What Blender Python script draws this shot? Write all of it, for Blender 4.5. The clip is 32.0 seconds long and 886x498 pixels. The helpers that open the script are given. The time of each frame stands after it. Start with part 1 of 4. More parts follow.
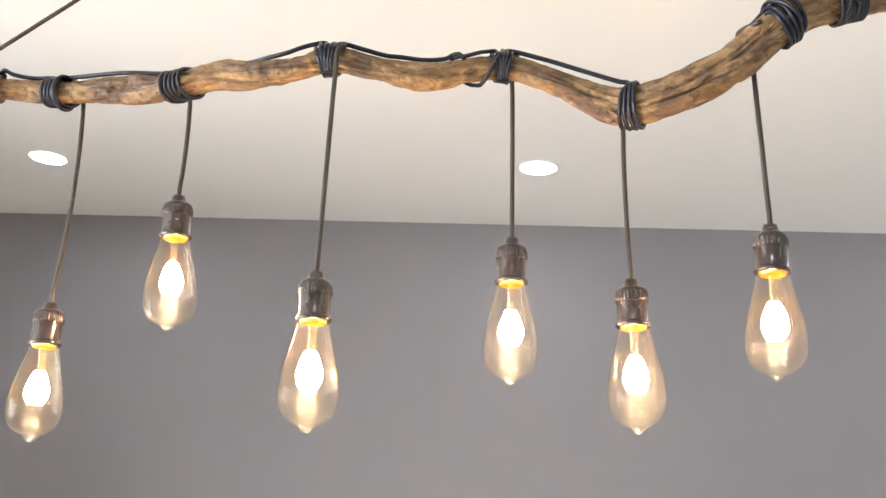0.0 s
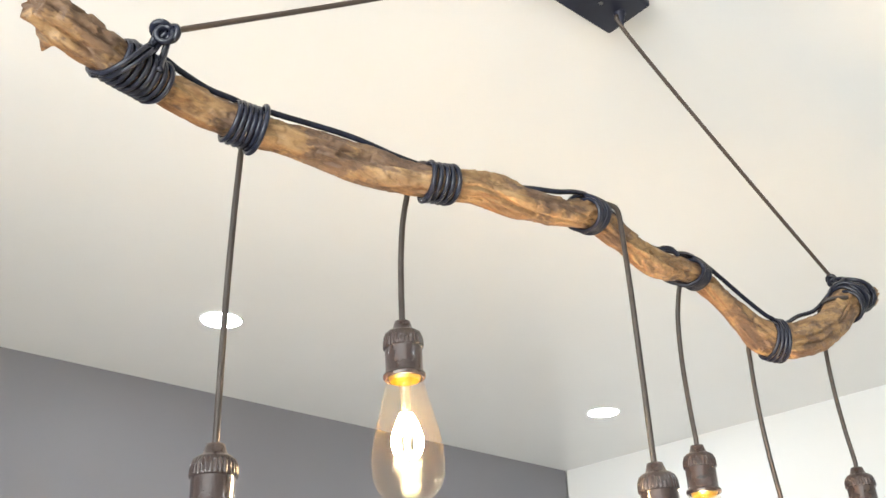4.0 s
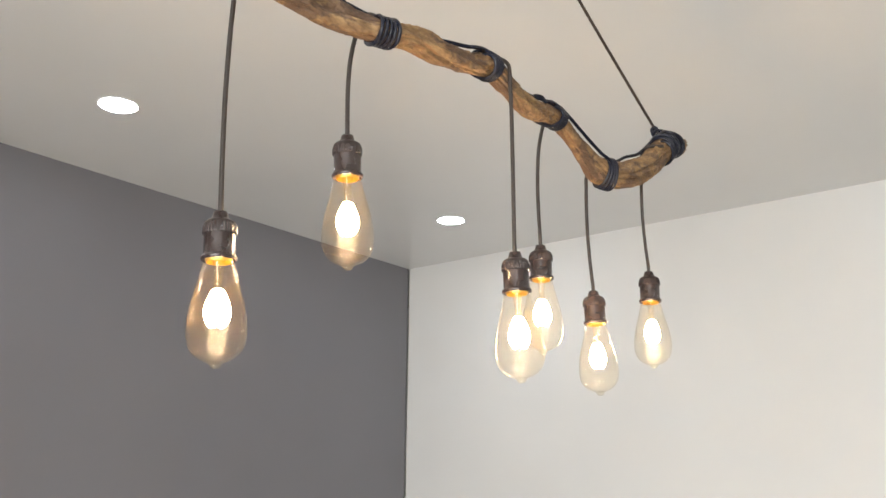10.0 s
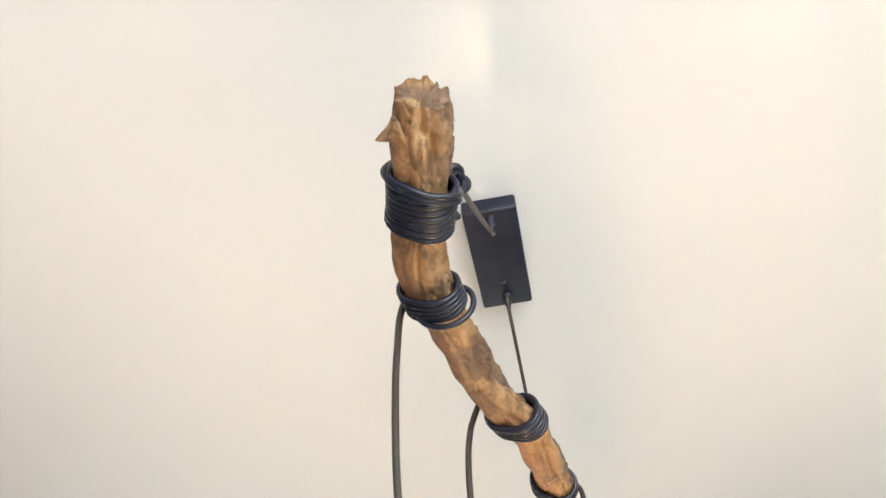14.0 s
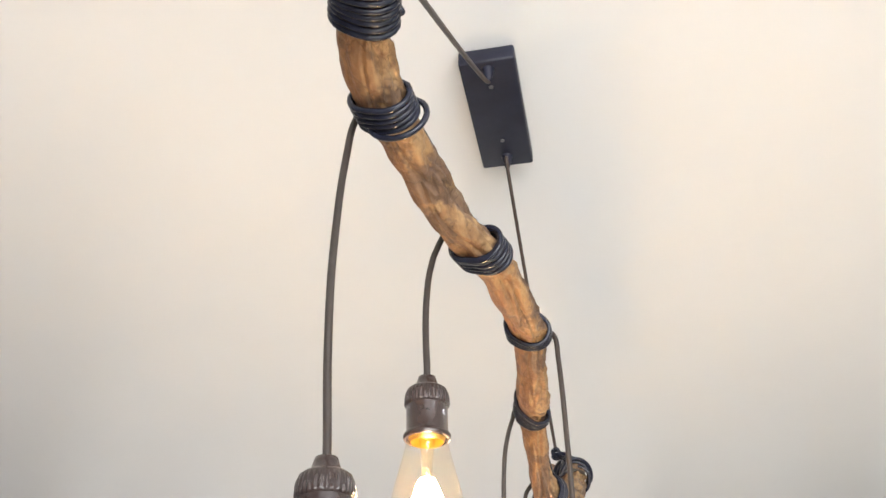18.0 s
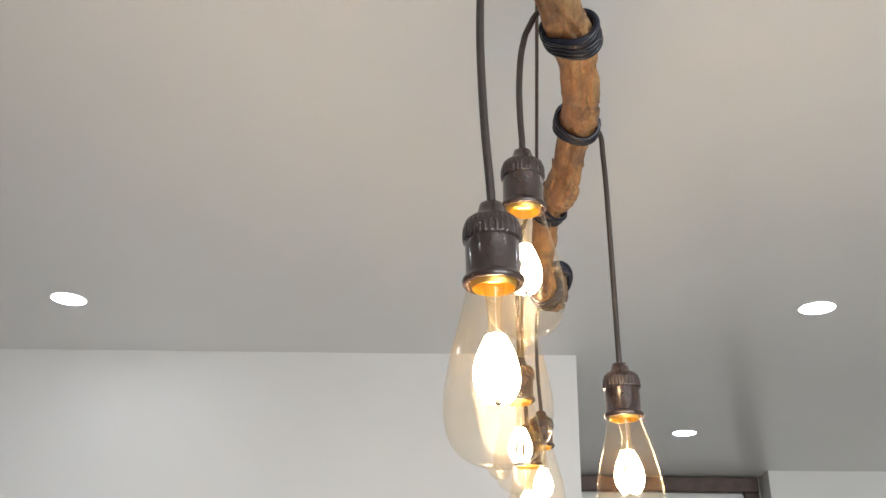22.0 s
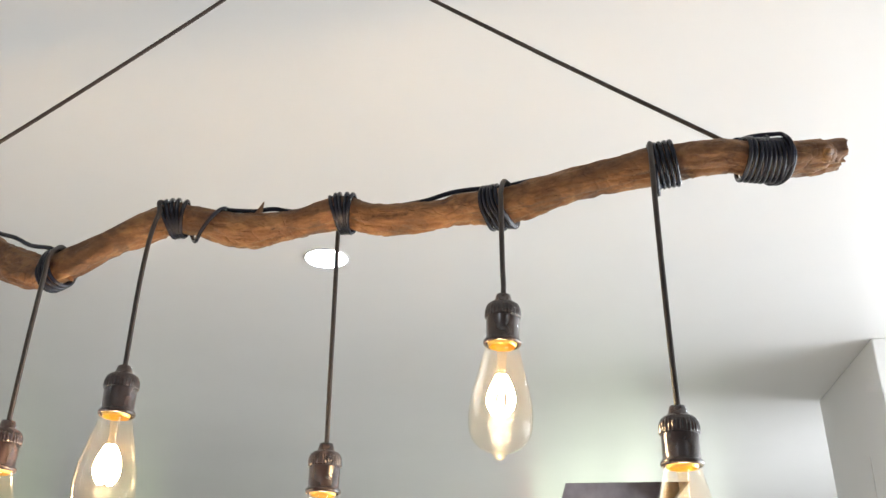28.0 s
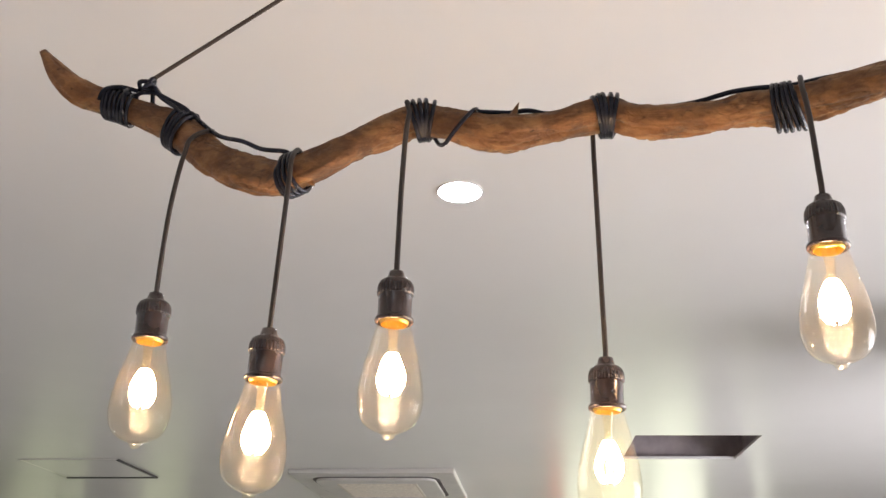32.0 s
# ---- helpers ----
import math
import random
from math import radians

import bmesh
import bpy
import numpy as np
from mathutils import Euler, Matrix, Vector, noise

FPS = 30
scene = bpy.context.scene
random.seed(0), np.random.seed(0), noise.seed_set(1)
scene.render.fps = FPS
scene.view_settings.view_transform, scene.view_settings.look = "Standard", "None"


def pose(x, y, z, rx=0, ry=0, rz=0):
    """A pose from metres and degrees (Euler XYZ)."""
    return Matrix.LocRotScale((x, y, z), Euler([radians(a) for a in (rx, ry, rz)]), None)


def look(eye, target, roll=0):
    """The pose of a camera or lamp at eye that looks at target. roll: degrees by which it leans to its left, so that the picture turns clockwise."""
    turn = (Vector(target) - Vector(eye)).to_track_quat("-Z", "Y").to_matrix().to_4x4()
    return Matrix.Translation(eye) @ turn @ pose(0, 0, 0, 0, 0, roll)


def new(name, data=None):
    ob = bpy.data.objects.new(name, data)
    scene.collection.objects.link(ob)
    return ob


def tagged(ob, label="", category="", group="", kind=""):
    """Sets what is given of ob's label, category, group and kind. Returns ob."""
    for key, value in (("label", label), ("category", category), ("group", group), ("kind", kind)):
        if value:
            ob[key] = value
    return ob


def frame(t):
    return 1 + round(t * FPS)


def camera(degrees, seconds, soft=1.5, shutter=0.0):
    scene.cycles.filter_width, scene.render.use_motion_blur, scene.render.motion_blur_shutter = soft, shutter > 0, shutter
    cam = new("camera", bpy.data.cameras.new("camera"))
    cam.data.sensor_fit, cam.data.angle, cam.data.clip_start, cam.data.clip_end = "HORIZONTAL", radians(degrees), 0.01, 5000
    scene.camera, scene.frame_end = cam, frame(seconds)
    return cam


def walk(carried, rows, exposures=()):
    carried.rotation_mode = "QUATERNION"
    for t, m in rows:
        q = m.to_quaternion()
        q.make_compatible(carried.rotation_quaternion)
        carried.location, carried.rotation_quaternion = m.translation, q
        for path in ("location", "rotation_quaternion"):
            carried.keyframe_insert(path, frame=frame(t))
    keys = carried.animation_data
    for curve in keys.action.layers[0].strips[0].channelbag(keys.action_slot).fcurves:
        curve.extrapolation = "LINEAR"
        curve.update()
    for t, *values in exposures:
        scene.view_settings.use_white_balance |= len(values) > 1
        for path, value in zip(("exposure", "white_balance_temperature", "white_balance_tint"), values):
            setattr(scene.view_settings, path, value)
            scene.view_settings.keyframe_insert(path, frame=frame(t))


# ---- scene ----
import functools

cam = camera(52.1, 32.0)
PATH = [
    (0, (0.238, -0.888, 1.616), (0.007, 1.019, 2.175), 2.8),
    (0.5, (0.047, -0.910, 1.605), (-0.172, 0.992, 2.184), 3.7),
    (1, (-0.063, -0.866, 1.606), (-0.254, 1.034, 2.200), 4.0),
    (1.5, (-0.156, -0.784, 1.607), (-0.117, 1.094, 2.293), 2.3),
    (2, (-0.240, -0.717, 1.623), (0.126, 1.139, 2.274), 0.7),
    (2.5, (-0.455, -0.676, 1.636), (0.264, 1.080, 2.267), -2.6),
    (3, (-0.557, -0.632, 1.642), (0.329, 1.033, 2.308), -1.6),
    (3.5, (-0.568, -0.537, 1.642), (0.432, 0.979, 2.478), -1.4),
    (4, (-0.651, -0.497, 1.652), (0.484, 0.867, 2.574), -1.2),
    (4.5, (-0.816, -0.483, 1.654), (0.525, 0.685, 2.568), -2.6),
    (6.5, (-0.898, -0.644, 1.620), (0.508, 0.496, 2.471), 0.8),
    (7, (-0.916, -0.644, 1.598), (0.533, 0.505, 2.360), 0.0),
    (7.5, (-0.919, -0.637, 1.579), (0.556, 0.539, 2.241), -0.1),
    (8, (-0.913, -0.637, 1.563), (0.589, 0.555, 2.130), -0.1),
    (8.5, (-0.917, -0.634, 1.553), (0.590, 0.578, 2.064), -0.0),
    (9, (-0.919, -0.632, 1.550), (0.587, 0.585, 2.049), -0.2),
    (10, (-0.910, -0.632, 1.553), (0.580, 0.595, 2.077), 0.5),
    (10.5, (-0.904, -0.629, 1.554), (0.579, 0.593, 2.108), 0.8),
    (11, (-0.913, -0.628, 1.570), (0.556, 0.569, 2.208), 1.7),
    (11.5, (-0.924, -0.572, 1.586), (0.546, 0.540, 2.363), 2.9),
    (12, (-0.988, -0.417, 1.615), (0.521, 0.522, 2.533), 2.1),
    (12.5, (-1.002, -0.293, 1.617), (0.536, 0.479, 2.635), 1.7),
    (13, (-0.912, -0.170, 1.626), (0.598, 0.474, 2.770), 2.6),
    (13.5, (-0.866, -0.092, 1.644), (0.623, 0.382, 2.892), 1.3),
    (14, (-0.917, 0.017, 1.670), (0.576, 0.206, 2.987), -4.6),
    (14.5, (-0.961, 0.026, 1.662), (0.487, 0.177, 3.033), -5.0),
    (16.5, (-0.896, -0.046, 1.667), (0.557, 0.236, 3.012), -1.3),
    (17, (-0.878, -0.049, 1.653), (0.633, 0.242, 2.931), -0.6),
    (17.5, (-0.840, -0.047, 1.632), (0.701, 0.258, 2.870), -0.7),
    (18, (-0.843, -0.042, 1.628), (0.755, 0.279, 2.787), 0.3),
    (18.5, (-0.852, -0.049, 1.616), (0.787, 0.287, 2.712), 0.2),
    (19, (-0.834, -0.038, 1.613), (0.838, 0.277, 2.664), 0.1),
    (19.5, (-0.845, -0.047, 1.602), (0.871, 0.283, 2.575), -0.1),
    (20, (-0.828, -0.034, 1.599), (0.918, 0.286, 2.521), 0.6),
    (20.5, (-0.825, 0.009, 1.596), (0.932, 0.317, 2.501), 1.1),
    (21, (-0.834, 0.075, 1.607), (0.929, 0.310, 2.521), 0.8),
    (21.5, (-0.826, 0.092, 1.601), (0.971, 0.268, 2.460), 0.5),
    (22, (-0.851, 0.126, 1.582), (0.965, 0.228, 2.413), 1.4),
    (22.5, (-0.875, 0.188, 1.586), (0.911, 0.130, 2.485), 1.7),
    (23, (-0.798, 0.262, 1.598), (0.845, -0.111, 2.674), 0.2),
    (23.5, (-0.710, 0.325, 1.622), (0.769, -0.358, 2.782), 0.2),
    (24, (-0.644, 0.455, 1.637), (0.538, -0.618, 2.842), -1.2),
    (24.5, (-0.608, 0.575, 1.651), (0.280, -0.741, 2.867), -3.2),
    (26.5, (-0.343, 0.812, 1.641), (-0.035, -0.860, 2.695), -1.5),
    (27, (-0.386, 0.851, 1.624), (0.001, -0.835, 2.629), 1.6),
    (27.5, (-0.369, 0.899, 1.618), (-0.004, -0.813, 2.586), 1.4),
    (28, (-0.281, 0.931, 1.606), (0.013, -0.838, 2.492), 0.1),
    (28.5, (-0.224, 0.962, 1.586), (-0.016, -0.876, 2.346), -0.9),
    (29, (-0.205, 0.961, 1.572), (-0.050, -0.911, 2.259), -1.5),
    (29.5, (-0.192, 0.972, 1.572), (-0.033, -0.912, 2.224), -1.6),
    (30.2, (-0.164, 0.980, 1.569), (0.048, -0.889, 2.247), -0.8),
    (30.5, (-0.152, 0.989, 1.575), (0.110, -0.877, 2.244), -0.4),
    (31, (-0.116, 0.991, 1.575), (0.220, -0.849, 2.283), 0.1),
    (31.5, (-0.050, 0.934, 1.578), (0.340, -0.872, 2.342), 0.2),
    (32, (0.008, 0.889, 1.579), (0.331, -0.911, 2.388), 1.0),
]
# time, exposure in stops, white point, tint
EXPOSURES = [(0, 0.47, 7000, 18), (1, 0.52, 6950, 19), (2, 0.35, 6900, 17), (3, -0.01, 6950, 17), (4, 0.35, 6850, 13), (7, 0.15, 6850, 14), (8, -0.27, 7050, 17), (9, -0.27, 7100, 17), (10, -0.27, 7100, 17), (11, -0.25, 7150, 18), (12, 0.33, 6950, 16), (13, 0.12, 7000, 18), (14, 0.11, 6950, 15), (17, 0.12, 6900, 17), (19, 0.15, 6950, 18), (20, -0.17, 7150, 18), (21, -0.3, 7000, 17), (22, -0.59, 6850, 17), (23, 0.18, 6900, 19), (24, 0.12, 6800, 16), (27, -0.12, 6680, 16), (28, -0.13, 6680, 16), (29, -0.64, 6880, 20), (30, -0.69, 6980, 24), (31, -0.56, 7030, 24), (32, -0.34, 7030, 25)]
walk(cam, [(t, look(eye, target, roll)) for t, eye, target, roll in PATH], EXPOSURES)

# ---- world and light ----
world = bpy.data.worlds.new("sky")
scene.world = world
world.use_nodes = True
wn = world.node_tree.nodes
sky = wn.new("ShaderNodeTexSky")
sky.sky_type, sky.sun_disc = "NISHITA", False
sky.sun_elevation, sky.sun_rotation = radians(48), radians(200)
world.node_tree.links.new(sky.outputs[0], wn["Background"].inputs["Color"])
wn["Background"].inputs["Strength"].default_value = 0.12

sun = new("sun", bpy.data.lights.new("sun", "SUN"))
sun.data.energy, sun.data.angle, sun.data.color = 2.0, radians(1.0), (1.0, 0.95, 0.88)
sun.matrix_world = look((0, -30, 30), (4, -12, 0))


def window_lamp(x, y, z, wide, high, turn, power, colour, down=0):
    """Daylight standing in a window's opening; turn: the way it shines, in degrees round z from +y; down: how steeply the sky's light falls in."""
    lamp = new("window_daylight", bpy.data.lights.new("window_daylight", "AREA"))
    lamp.data.shape, lamp.data.size, lamp.data.size_y = "RECTANGLE", wide, high
    lamp.data.energy, lamp.data.color = power, colour
    lamp.matrix_world = pose(x, y, z, 90 - down, 0, turn)
    return lamp


DAY = (0.86, 0.95, 1.0)
FILAMENT, DOWNLIGHT = 285.0, 97.0
window_lamp(-0.42, -10.14, 1.45, 3.9, 1.95, -54.4, 60, (0.88, 1.0, 0.86))
window_lamp(6.59, -10.39, 1.35, 2.5, 1.9, -4.4, 8, (0.82, 1.0, 0.66))
# assumed west window, out of view, added to brighten the ceiling on that side
window_lamp(-3.34, -1.7, 1.30, 3.4, 1.9, -90, 350, DAY, 28)

# ---- materials ----


def nodes_of(name):
    m = bpy.data.materials.new(name)
    m.use_nodes = True
    nt = m.node_tree
    return m, nt.nodes, nt.links, nt.nodes["Principled BSDF"]


def ramp(nd, stops):
    r = nd.new("ShaderNodeValToRGB")
    e = r.color_ramp.elements
    while len(e) < len(stops):
        e.new(0.5)
    for k, (p, c) in zip(e, stops):
        k.position, k.color = p, (*c, 1)
    return r


def noise_tex(nd, ln, scale, detail=4, rough=0.55, stretch=(1, 1, 1), coord="Object"):
    tc, mp, n = nd.new("ShaderNodeTexCoord"), nd.new("ShaderNodeMapping"), nd.new("ShaderNodeTexNoise")
    mp.inputs["Scale"].default_value = stretch
    n.inputs["Scale"].default_value, n.inputs["Detail"].default_value, n.inputs["Roughness"].default_value = scale, detail, rough
    ln.new(tc.outputs[coord], mp.inputs[0])
    ln.new(mp.outputs[0], n.inputs["Vector"])
    return n


def bump(nd, ln, height, strength, distance, bsdf, after=None):
    b = nd.new("ShaderNodeBump")
    b.inputs["Strength"].default_value, b.inputs["Distance"].default_value = strength, distance
    ln.new(height, b.inputs["Height"])
    if after:
        ln.new(after.outputs[0], b.inputs["Normal"])
    ln.new(b.outputs[0], bsdf.inputs["Normal"])
    return b


def painted(name, colour, rough, spec=0.5, vary=0.05, grain=260, relief=0.0004):
    """Rolled wall paint: faint roller stipple and broad uneven tone."""
    m, nd, ln, b = nodes_of(name)
    n = noise_tex(nd, ln, 1.1, 3)
    lo = tuple(c * (1 - vary) for c in colour)
    hi = tuple(min(1, c * (1 + vary)) for c in colour)
    r = ramp(nd, [(0.3, lo), (0.7, hi)])
    ln.new(n.outputs[0], r.inputs[0])
    ln.new(r.outputs[0], b.inputs["Base Color"])
    b.inputs["Roughness"].default_value, b.inputs["Specular IOR Level"].default_value = rough, spec
    n2 = noise_tex(nd, ln, grain, 2)
    n3 = noise_tex(nd, ln, 2.3, 2)
    first = bump(nd, ln, n2.outputs[0], 0.12, relief, b)
    bump(nd, ln, n3.outputs[0], 0.25, 0.004, b, first)
    return m


def plain(name, colour, rough=0.5, metal=0.0, spec=0.5, vary=0.15, scale=30.0, relief=0.0, coat=0.0):
    m, nd, ln, b = nodes_of(name)
    n = noise_tex(nd, ln, scale, 4)
    r = ramp(nd, [(0.3, tuple(c * (1 - vary) for c in colour)), (0.7, tuple(min(1, c * (1 + vary)) for c in colour))])
    ln.new(n.outputs[0], r.inputs[0])
    ln.new(r.outputs[0], b.inputs["Base Color"])
    b.inputs["Roughness"].default_value, b.inputs["Metallic"].default_value = rough, metal
    b.inputs["Specular IOR Level"].default_value, b.inputs["Coat Weight"].default_value = spec, coat
    b.inputs["Coat Roughness"].default_value = 0.08
    if relief:
        bump(nd, ln, n.outputs[0], 0.4, relief, b)
    return m


def glow(name, colour, strength):
    m, nd, ln, b = nodes_of(name)
    nd.remove(b)
    e = nd.new("ShaderNodeEmission")
    e.inputs["Color"].default_value, e.inputs["Strength"].default_value = (*colour, 1), strength
    ln.new(e.outputs[0], nd["Material Output"].inputs[0])
    return m


def bulb_glass(name, tint, haze, gloss, bloom_tint=(1.0, 0.78, 0.44)):
    """Thin clear glass with a faint amber tint: gloss at the rim, see-through, a trace of warm scatter added to imitate
    bloom.
    """
    m, nd, ln, b = nodes_of(name)
    nd.remove(b)
    tr, gl, sc = nd.new("ShaderNodeBsdfTransparent"), nd.new("ShaderNodeBsdfGlossy"), nd.new("ShaderNodeBsdfTranslucent")
    tr.inputs[0].default_value = (*tint, 1)
    gl.inputs["Roughness"].default_value = 0.006
    sc.inputs[0].default_value = (*bloom_tint, 1)
    lw, pw, ad = nd.new("ShaderNodeLayerWeight"), nd.new("ShaderNodeMath"), nd.new("ShaderNodeMath")
    pw.operation, ad.operation = "POWER", "MULTIPLY_ADD"
    pw.inputs[1].default_value = 3.2
    ad.inputs[1].default_value, ad.inputs[2].default_value = 0.45, gloss
    ln.new(lw.outputs["Facing"], pw.inputs[0])
    ln.new(pw.outputs[0], ad.inputs[0])
    mx, mx2 = nd.new("ShaderNodeMixShader"), nd.new("ShaderNodeMixShader")
    mx.inputs[0].default_value = haze
    ln.new(tr.outputs[0], mx.inputs[1])
    ln.new(sc.outputs[0], mx.inputs[2])
    ln.new(ad.outputs[0], mx2.inputs[0])
    ln.new(mx.outputs[0], mx2.inputs[1])
    ln.new(gl.outputs[0], mx2.inputs[2])
    ln.new(mx2.outputs[0], nd["Material Output"].inputs[0])
    return m


def driftwood(name):
    """Weathered tan wood with dark stained hollows, long grain, knots and dry cracks."""
    m, nd, ln, b = nodes_of(name)
    grain = noise_tex(nd, ln, 62, 8, 0.68, (0.5, 1, 1))
    blot = noise_tex(nd, ln, 25, 6, 0.64, (0.8, 1, 1))
    speck = noise_tex(nd, ln, 150, 3, 0.6, (0.4, 1, 1))
    pale = ramp(nd, [(0.30, (0.140, 0.075, 0.036)), (0.44, (0.208, 0.119, 0.057)), (0.58, (0.290, 0.178, 0.085)), (0.74, (0.375, 0.245, 0.128))])
    dark = ramp(nd, [(0.35, (0.066, 0.038, 0.026)), (0.65, (0.165, 0.098, 0.060))])
    mask = ramp(nd, [(0.462, (0.90, 0.90, 0.90)), (0.502, (0, 0, 0))])
    dots = ramp(nd, [(0.27, (0.25, 0.25, 0.25)), (0.36, (1, 1, 1))])
    warp, crack = noise_tex(nd, ln, 12, 3, 0.6, (0.5, 1, 1)), nd.new("ShaderNodeTexVoronoi")
    crack.feature = "DISTANCE_TO_EDGE"
    crack.inputs["Scale"].default_value = 46
    tc, mp, add = nd.new("ShaderNodeTexCoord"), nd.new("ShaderNodeMapping"), nd.new("ShaderNodeMix")
    mp.inputs["Scale"].default_value = (0.7, 1, 1)
    add.data_type, add.blend_type = "RGBA", "ADD"
    add.inputs["Factor"].default_value = 0.16
    ln.new(tc.outputs["Object"], mp.inputs[0])
    ln.new(mp.outputs[0], add.inputs[6])
    ln.new(warp.outputs["Color"], add.inputs[7])
    ln.new(add.outputs[2], crack.inputs["Vector"])
    lines = ramp(nd, [(0.0, (0, 0, 0)), (0.12, (1, 1, 1))])
    seam = ramp(nd, [(0.015, (0.30, 0.26, 0.24)), (0.075, (1, 1, 1))])
    ln.new(crack.outputs[0], seam.inputs[0])
    ln.new(crack.outputs[0], lines.inputs[0])
    for src, dst in ((grain, pale), (grain, dark), (blot, mask), (speck, dots)):
        ln.new(src.outputs[0], dst.inputs[0])
    mix, spot = nd.new("ShaderNodeMix"), nd.new("ShaderNodeMix")
    mix.data_type = spot.data_type = "RGBA"
    spot.blend_type = "MULTIPLY"
    spot.inputs["Factor"].default_value = 0.8
    ln.new(pale.outputs[0], mix.inputs[6])
    ln.new(dark.outputs[0], mix.inputs[7])
    ln.new(mix.outputs[2], spot.inputs[6])
    ln.new(dots.outputs[0], spot.inputs[7])
    vein = nd.new("ShaderNodeMix")
    vein.data_type, vein.blend_type = "RGBA", "MULTIPLY"
    worn = ramp(nd, [(0.46, (0.0, 0.0, 0.0)), (0.66, (0.60, 0.60, 0.60))])
    ln.new(warp.outputs[0], worn.inputs[0])
    ln.new(worn.outputs[0], vein.inputs["Factor"])
    ln.new(spot.outputs[2], vein.inputs[6])
    ln.new(seam.outputs[0], vein.inputs[7])
    # dry crusts of pale inner bark
    crust, edge, pal = noise_tex(nd, ln, 40, 5, 0.6, (0.6, 1, 1)), ramp(nd, [(0.60, (0, 0, 0)), (0.66, (0.42, 0.42, 0.42))]), nd.new("ShaderNodeMix")
    pal.data_type = "RGBA"
    pal.inputs[7].default_value = (0.42, 0.275, 0.13, 1)
    ln.new(crust.outputs[0], edge.inputs[0])
    ln.new(edge.outputs[0], pal.inputs["Factor"])
    ln.new(vein.outputs[2], pal.inputs[6])
    # redder and slightly darker on faces turned to +y, the edge broken by noise
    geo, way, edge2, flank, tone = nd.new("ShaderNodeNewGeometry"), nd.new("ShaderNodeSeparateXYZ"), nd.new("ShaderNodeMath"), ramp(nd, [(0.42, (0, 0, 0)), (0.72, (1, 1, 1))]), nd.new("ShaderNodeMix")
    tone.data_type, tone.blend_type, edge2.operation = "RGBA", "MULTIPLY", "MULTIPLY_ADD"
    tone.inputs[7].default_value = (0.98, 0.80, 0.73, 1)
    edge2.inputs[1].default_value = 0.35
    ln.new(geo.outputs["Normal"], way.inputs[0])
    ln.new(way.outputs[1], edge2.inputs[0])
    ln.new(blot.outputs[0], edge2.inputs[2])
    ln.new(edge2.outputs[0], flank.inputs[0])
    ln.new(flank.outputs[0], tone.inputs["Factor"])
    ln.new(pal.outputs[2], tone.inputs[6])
    # faces turned to +y carry fewer of the dark blotches
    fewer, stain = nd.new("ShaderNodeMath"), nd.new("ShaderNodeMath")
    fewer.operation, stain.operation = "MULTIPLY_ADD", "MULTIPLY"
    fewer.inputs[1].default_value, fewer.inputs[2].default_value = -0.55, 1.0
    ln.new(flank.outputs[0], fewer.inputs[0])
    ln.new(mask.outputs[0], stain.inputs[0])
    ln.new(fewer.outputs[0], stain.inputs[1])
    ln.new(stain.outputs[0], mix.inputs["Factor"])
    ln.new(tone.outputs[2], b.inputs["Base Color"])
    b.inputs["Roughness"].default_value, b.inputs["Specular IOR Level"].default_value = 0.58, 0.35
    fine = noise_tex(nd, ln, 210, 5, 0.65, (0.10, 1, 1))
    first = bump(nd, ln, grain.outputs[0], 0.6, 0.003, b)
    second = bump(nd, ln, blot.outputs[0], 0.5, 0.005, b, first)
    third = bump(nd, ln, lines.outputs[0], 0.35, 0.0018, b, second)
    bump(nd, ln, fine.outputs[0], 0.6, 0.0015, b, third)
    return m


CEILING = painted("ceiling_paint", (0.76, 0.755, 0.74), 0.27, 0.5, 0.03)
GREY = painted("grey_paint", (0.172, 0.169, 0.186), 0.5, 0.35, 0.05)
# the white paint, darkened for the east wall to hold its brightness down
WHITE_DIMMED = painted("white_paint_dimmed", (0.71, 0.71, 0.695), 0.5, 0.35, 0.04)
WHITE = painted("white_paint", (0.80, 0.80, 0.785), 0.5, 0.35, 0.04)
FLOOR = plain("floor_tiles", (0.42, 0.405, 0.385), 0.35, vary=0.12, scale=3)
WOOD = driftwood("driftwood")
CORD = plain("black_cord", (0.011, 0.0125, 0.022), 0.26, spec=0.35, vary=0.3, scale=90)
DROP = plain("drop_cord", (0.026, 0.018, 0.014), 0.45, vary=0.25, scale=90)
CORD_BROWN = plain("brown_cord", (0.046, 0.030, 0.022), 0.5, spec=0.5, vary=0.25, scale=120, relief=0.0004)
BAKELITE = plain("brown_bakelite", (0.028, 0.017, 0.015), 0.27, spec=0.5, vary=0.25, scale=60, coat=0.3)
BRASS = plain("brass", (0.95, 0.66, 0.20), 0.38, metal=1.0, vary=0.12, scale=120)
STEEL = plain("steel_screw", (0.20, 0.19, 0.19), 0.35, metal=1.0)
CANOPY = plain("black_lacquer", (0.015, 0.016, 0.028), 0.40, spec=0.3, vary=0.25, scale=25)
GLASS = bulb_glass("bulb_glass", (0.985, 0.960, 0.90), 0.0030, 0.007, (1.0, 0.60, 0.20))
STEMGLASS = bulb_glass("stem_glass", (0.98, 0.96, 0.90), 0.03, 0.05, (1.0, 0.80, 0.50))
TIPGLASS = bulb_glass("tip_glass", (0.95, 0.93, 0.88), 0.008, 0.05, (1.0, 0.80, 0.50))
GLOWING = glow("glowing_filament", (1.0, 0.74, 0.43), FILAMENT)
LENS = glow("lit_diffuser", (0.80, 0.92, 1.0), DOWNLIGHT)
RING = plain("white_trim", (0.72, 0.72, 0.71), 0.4, vary=0.05)
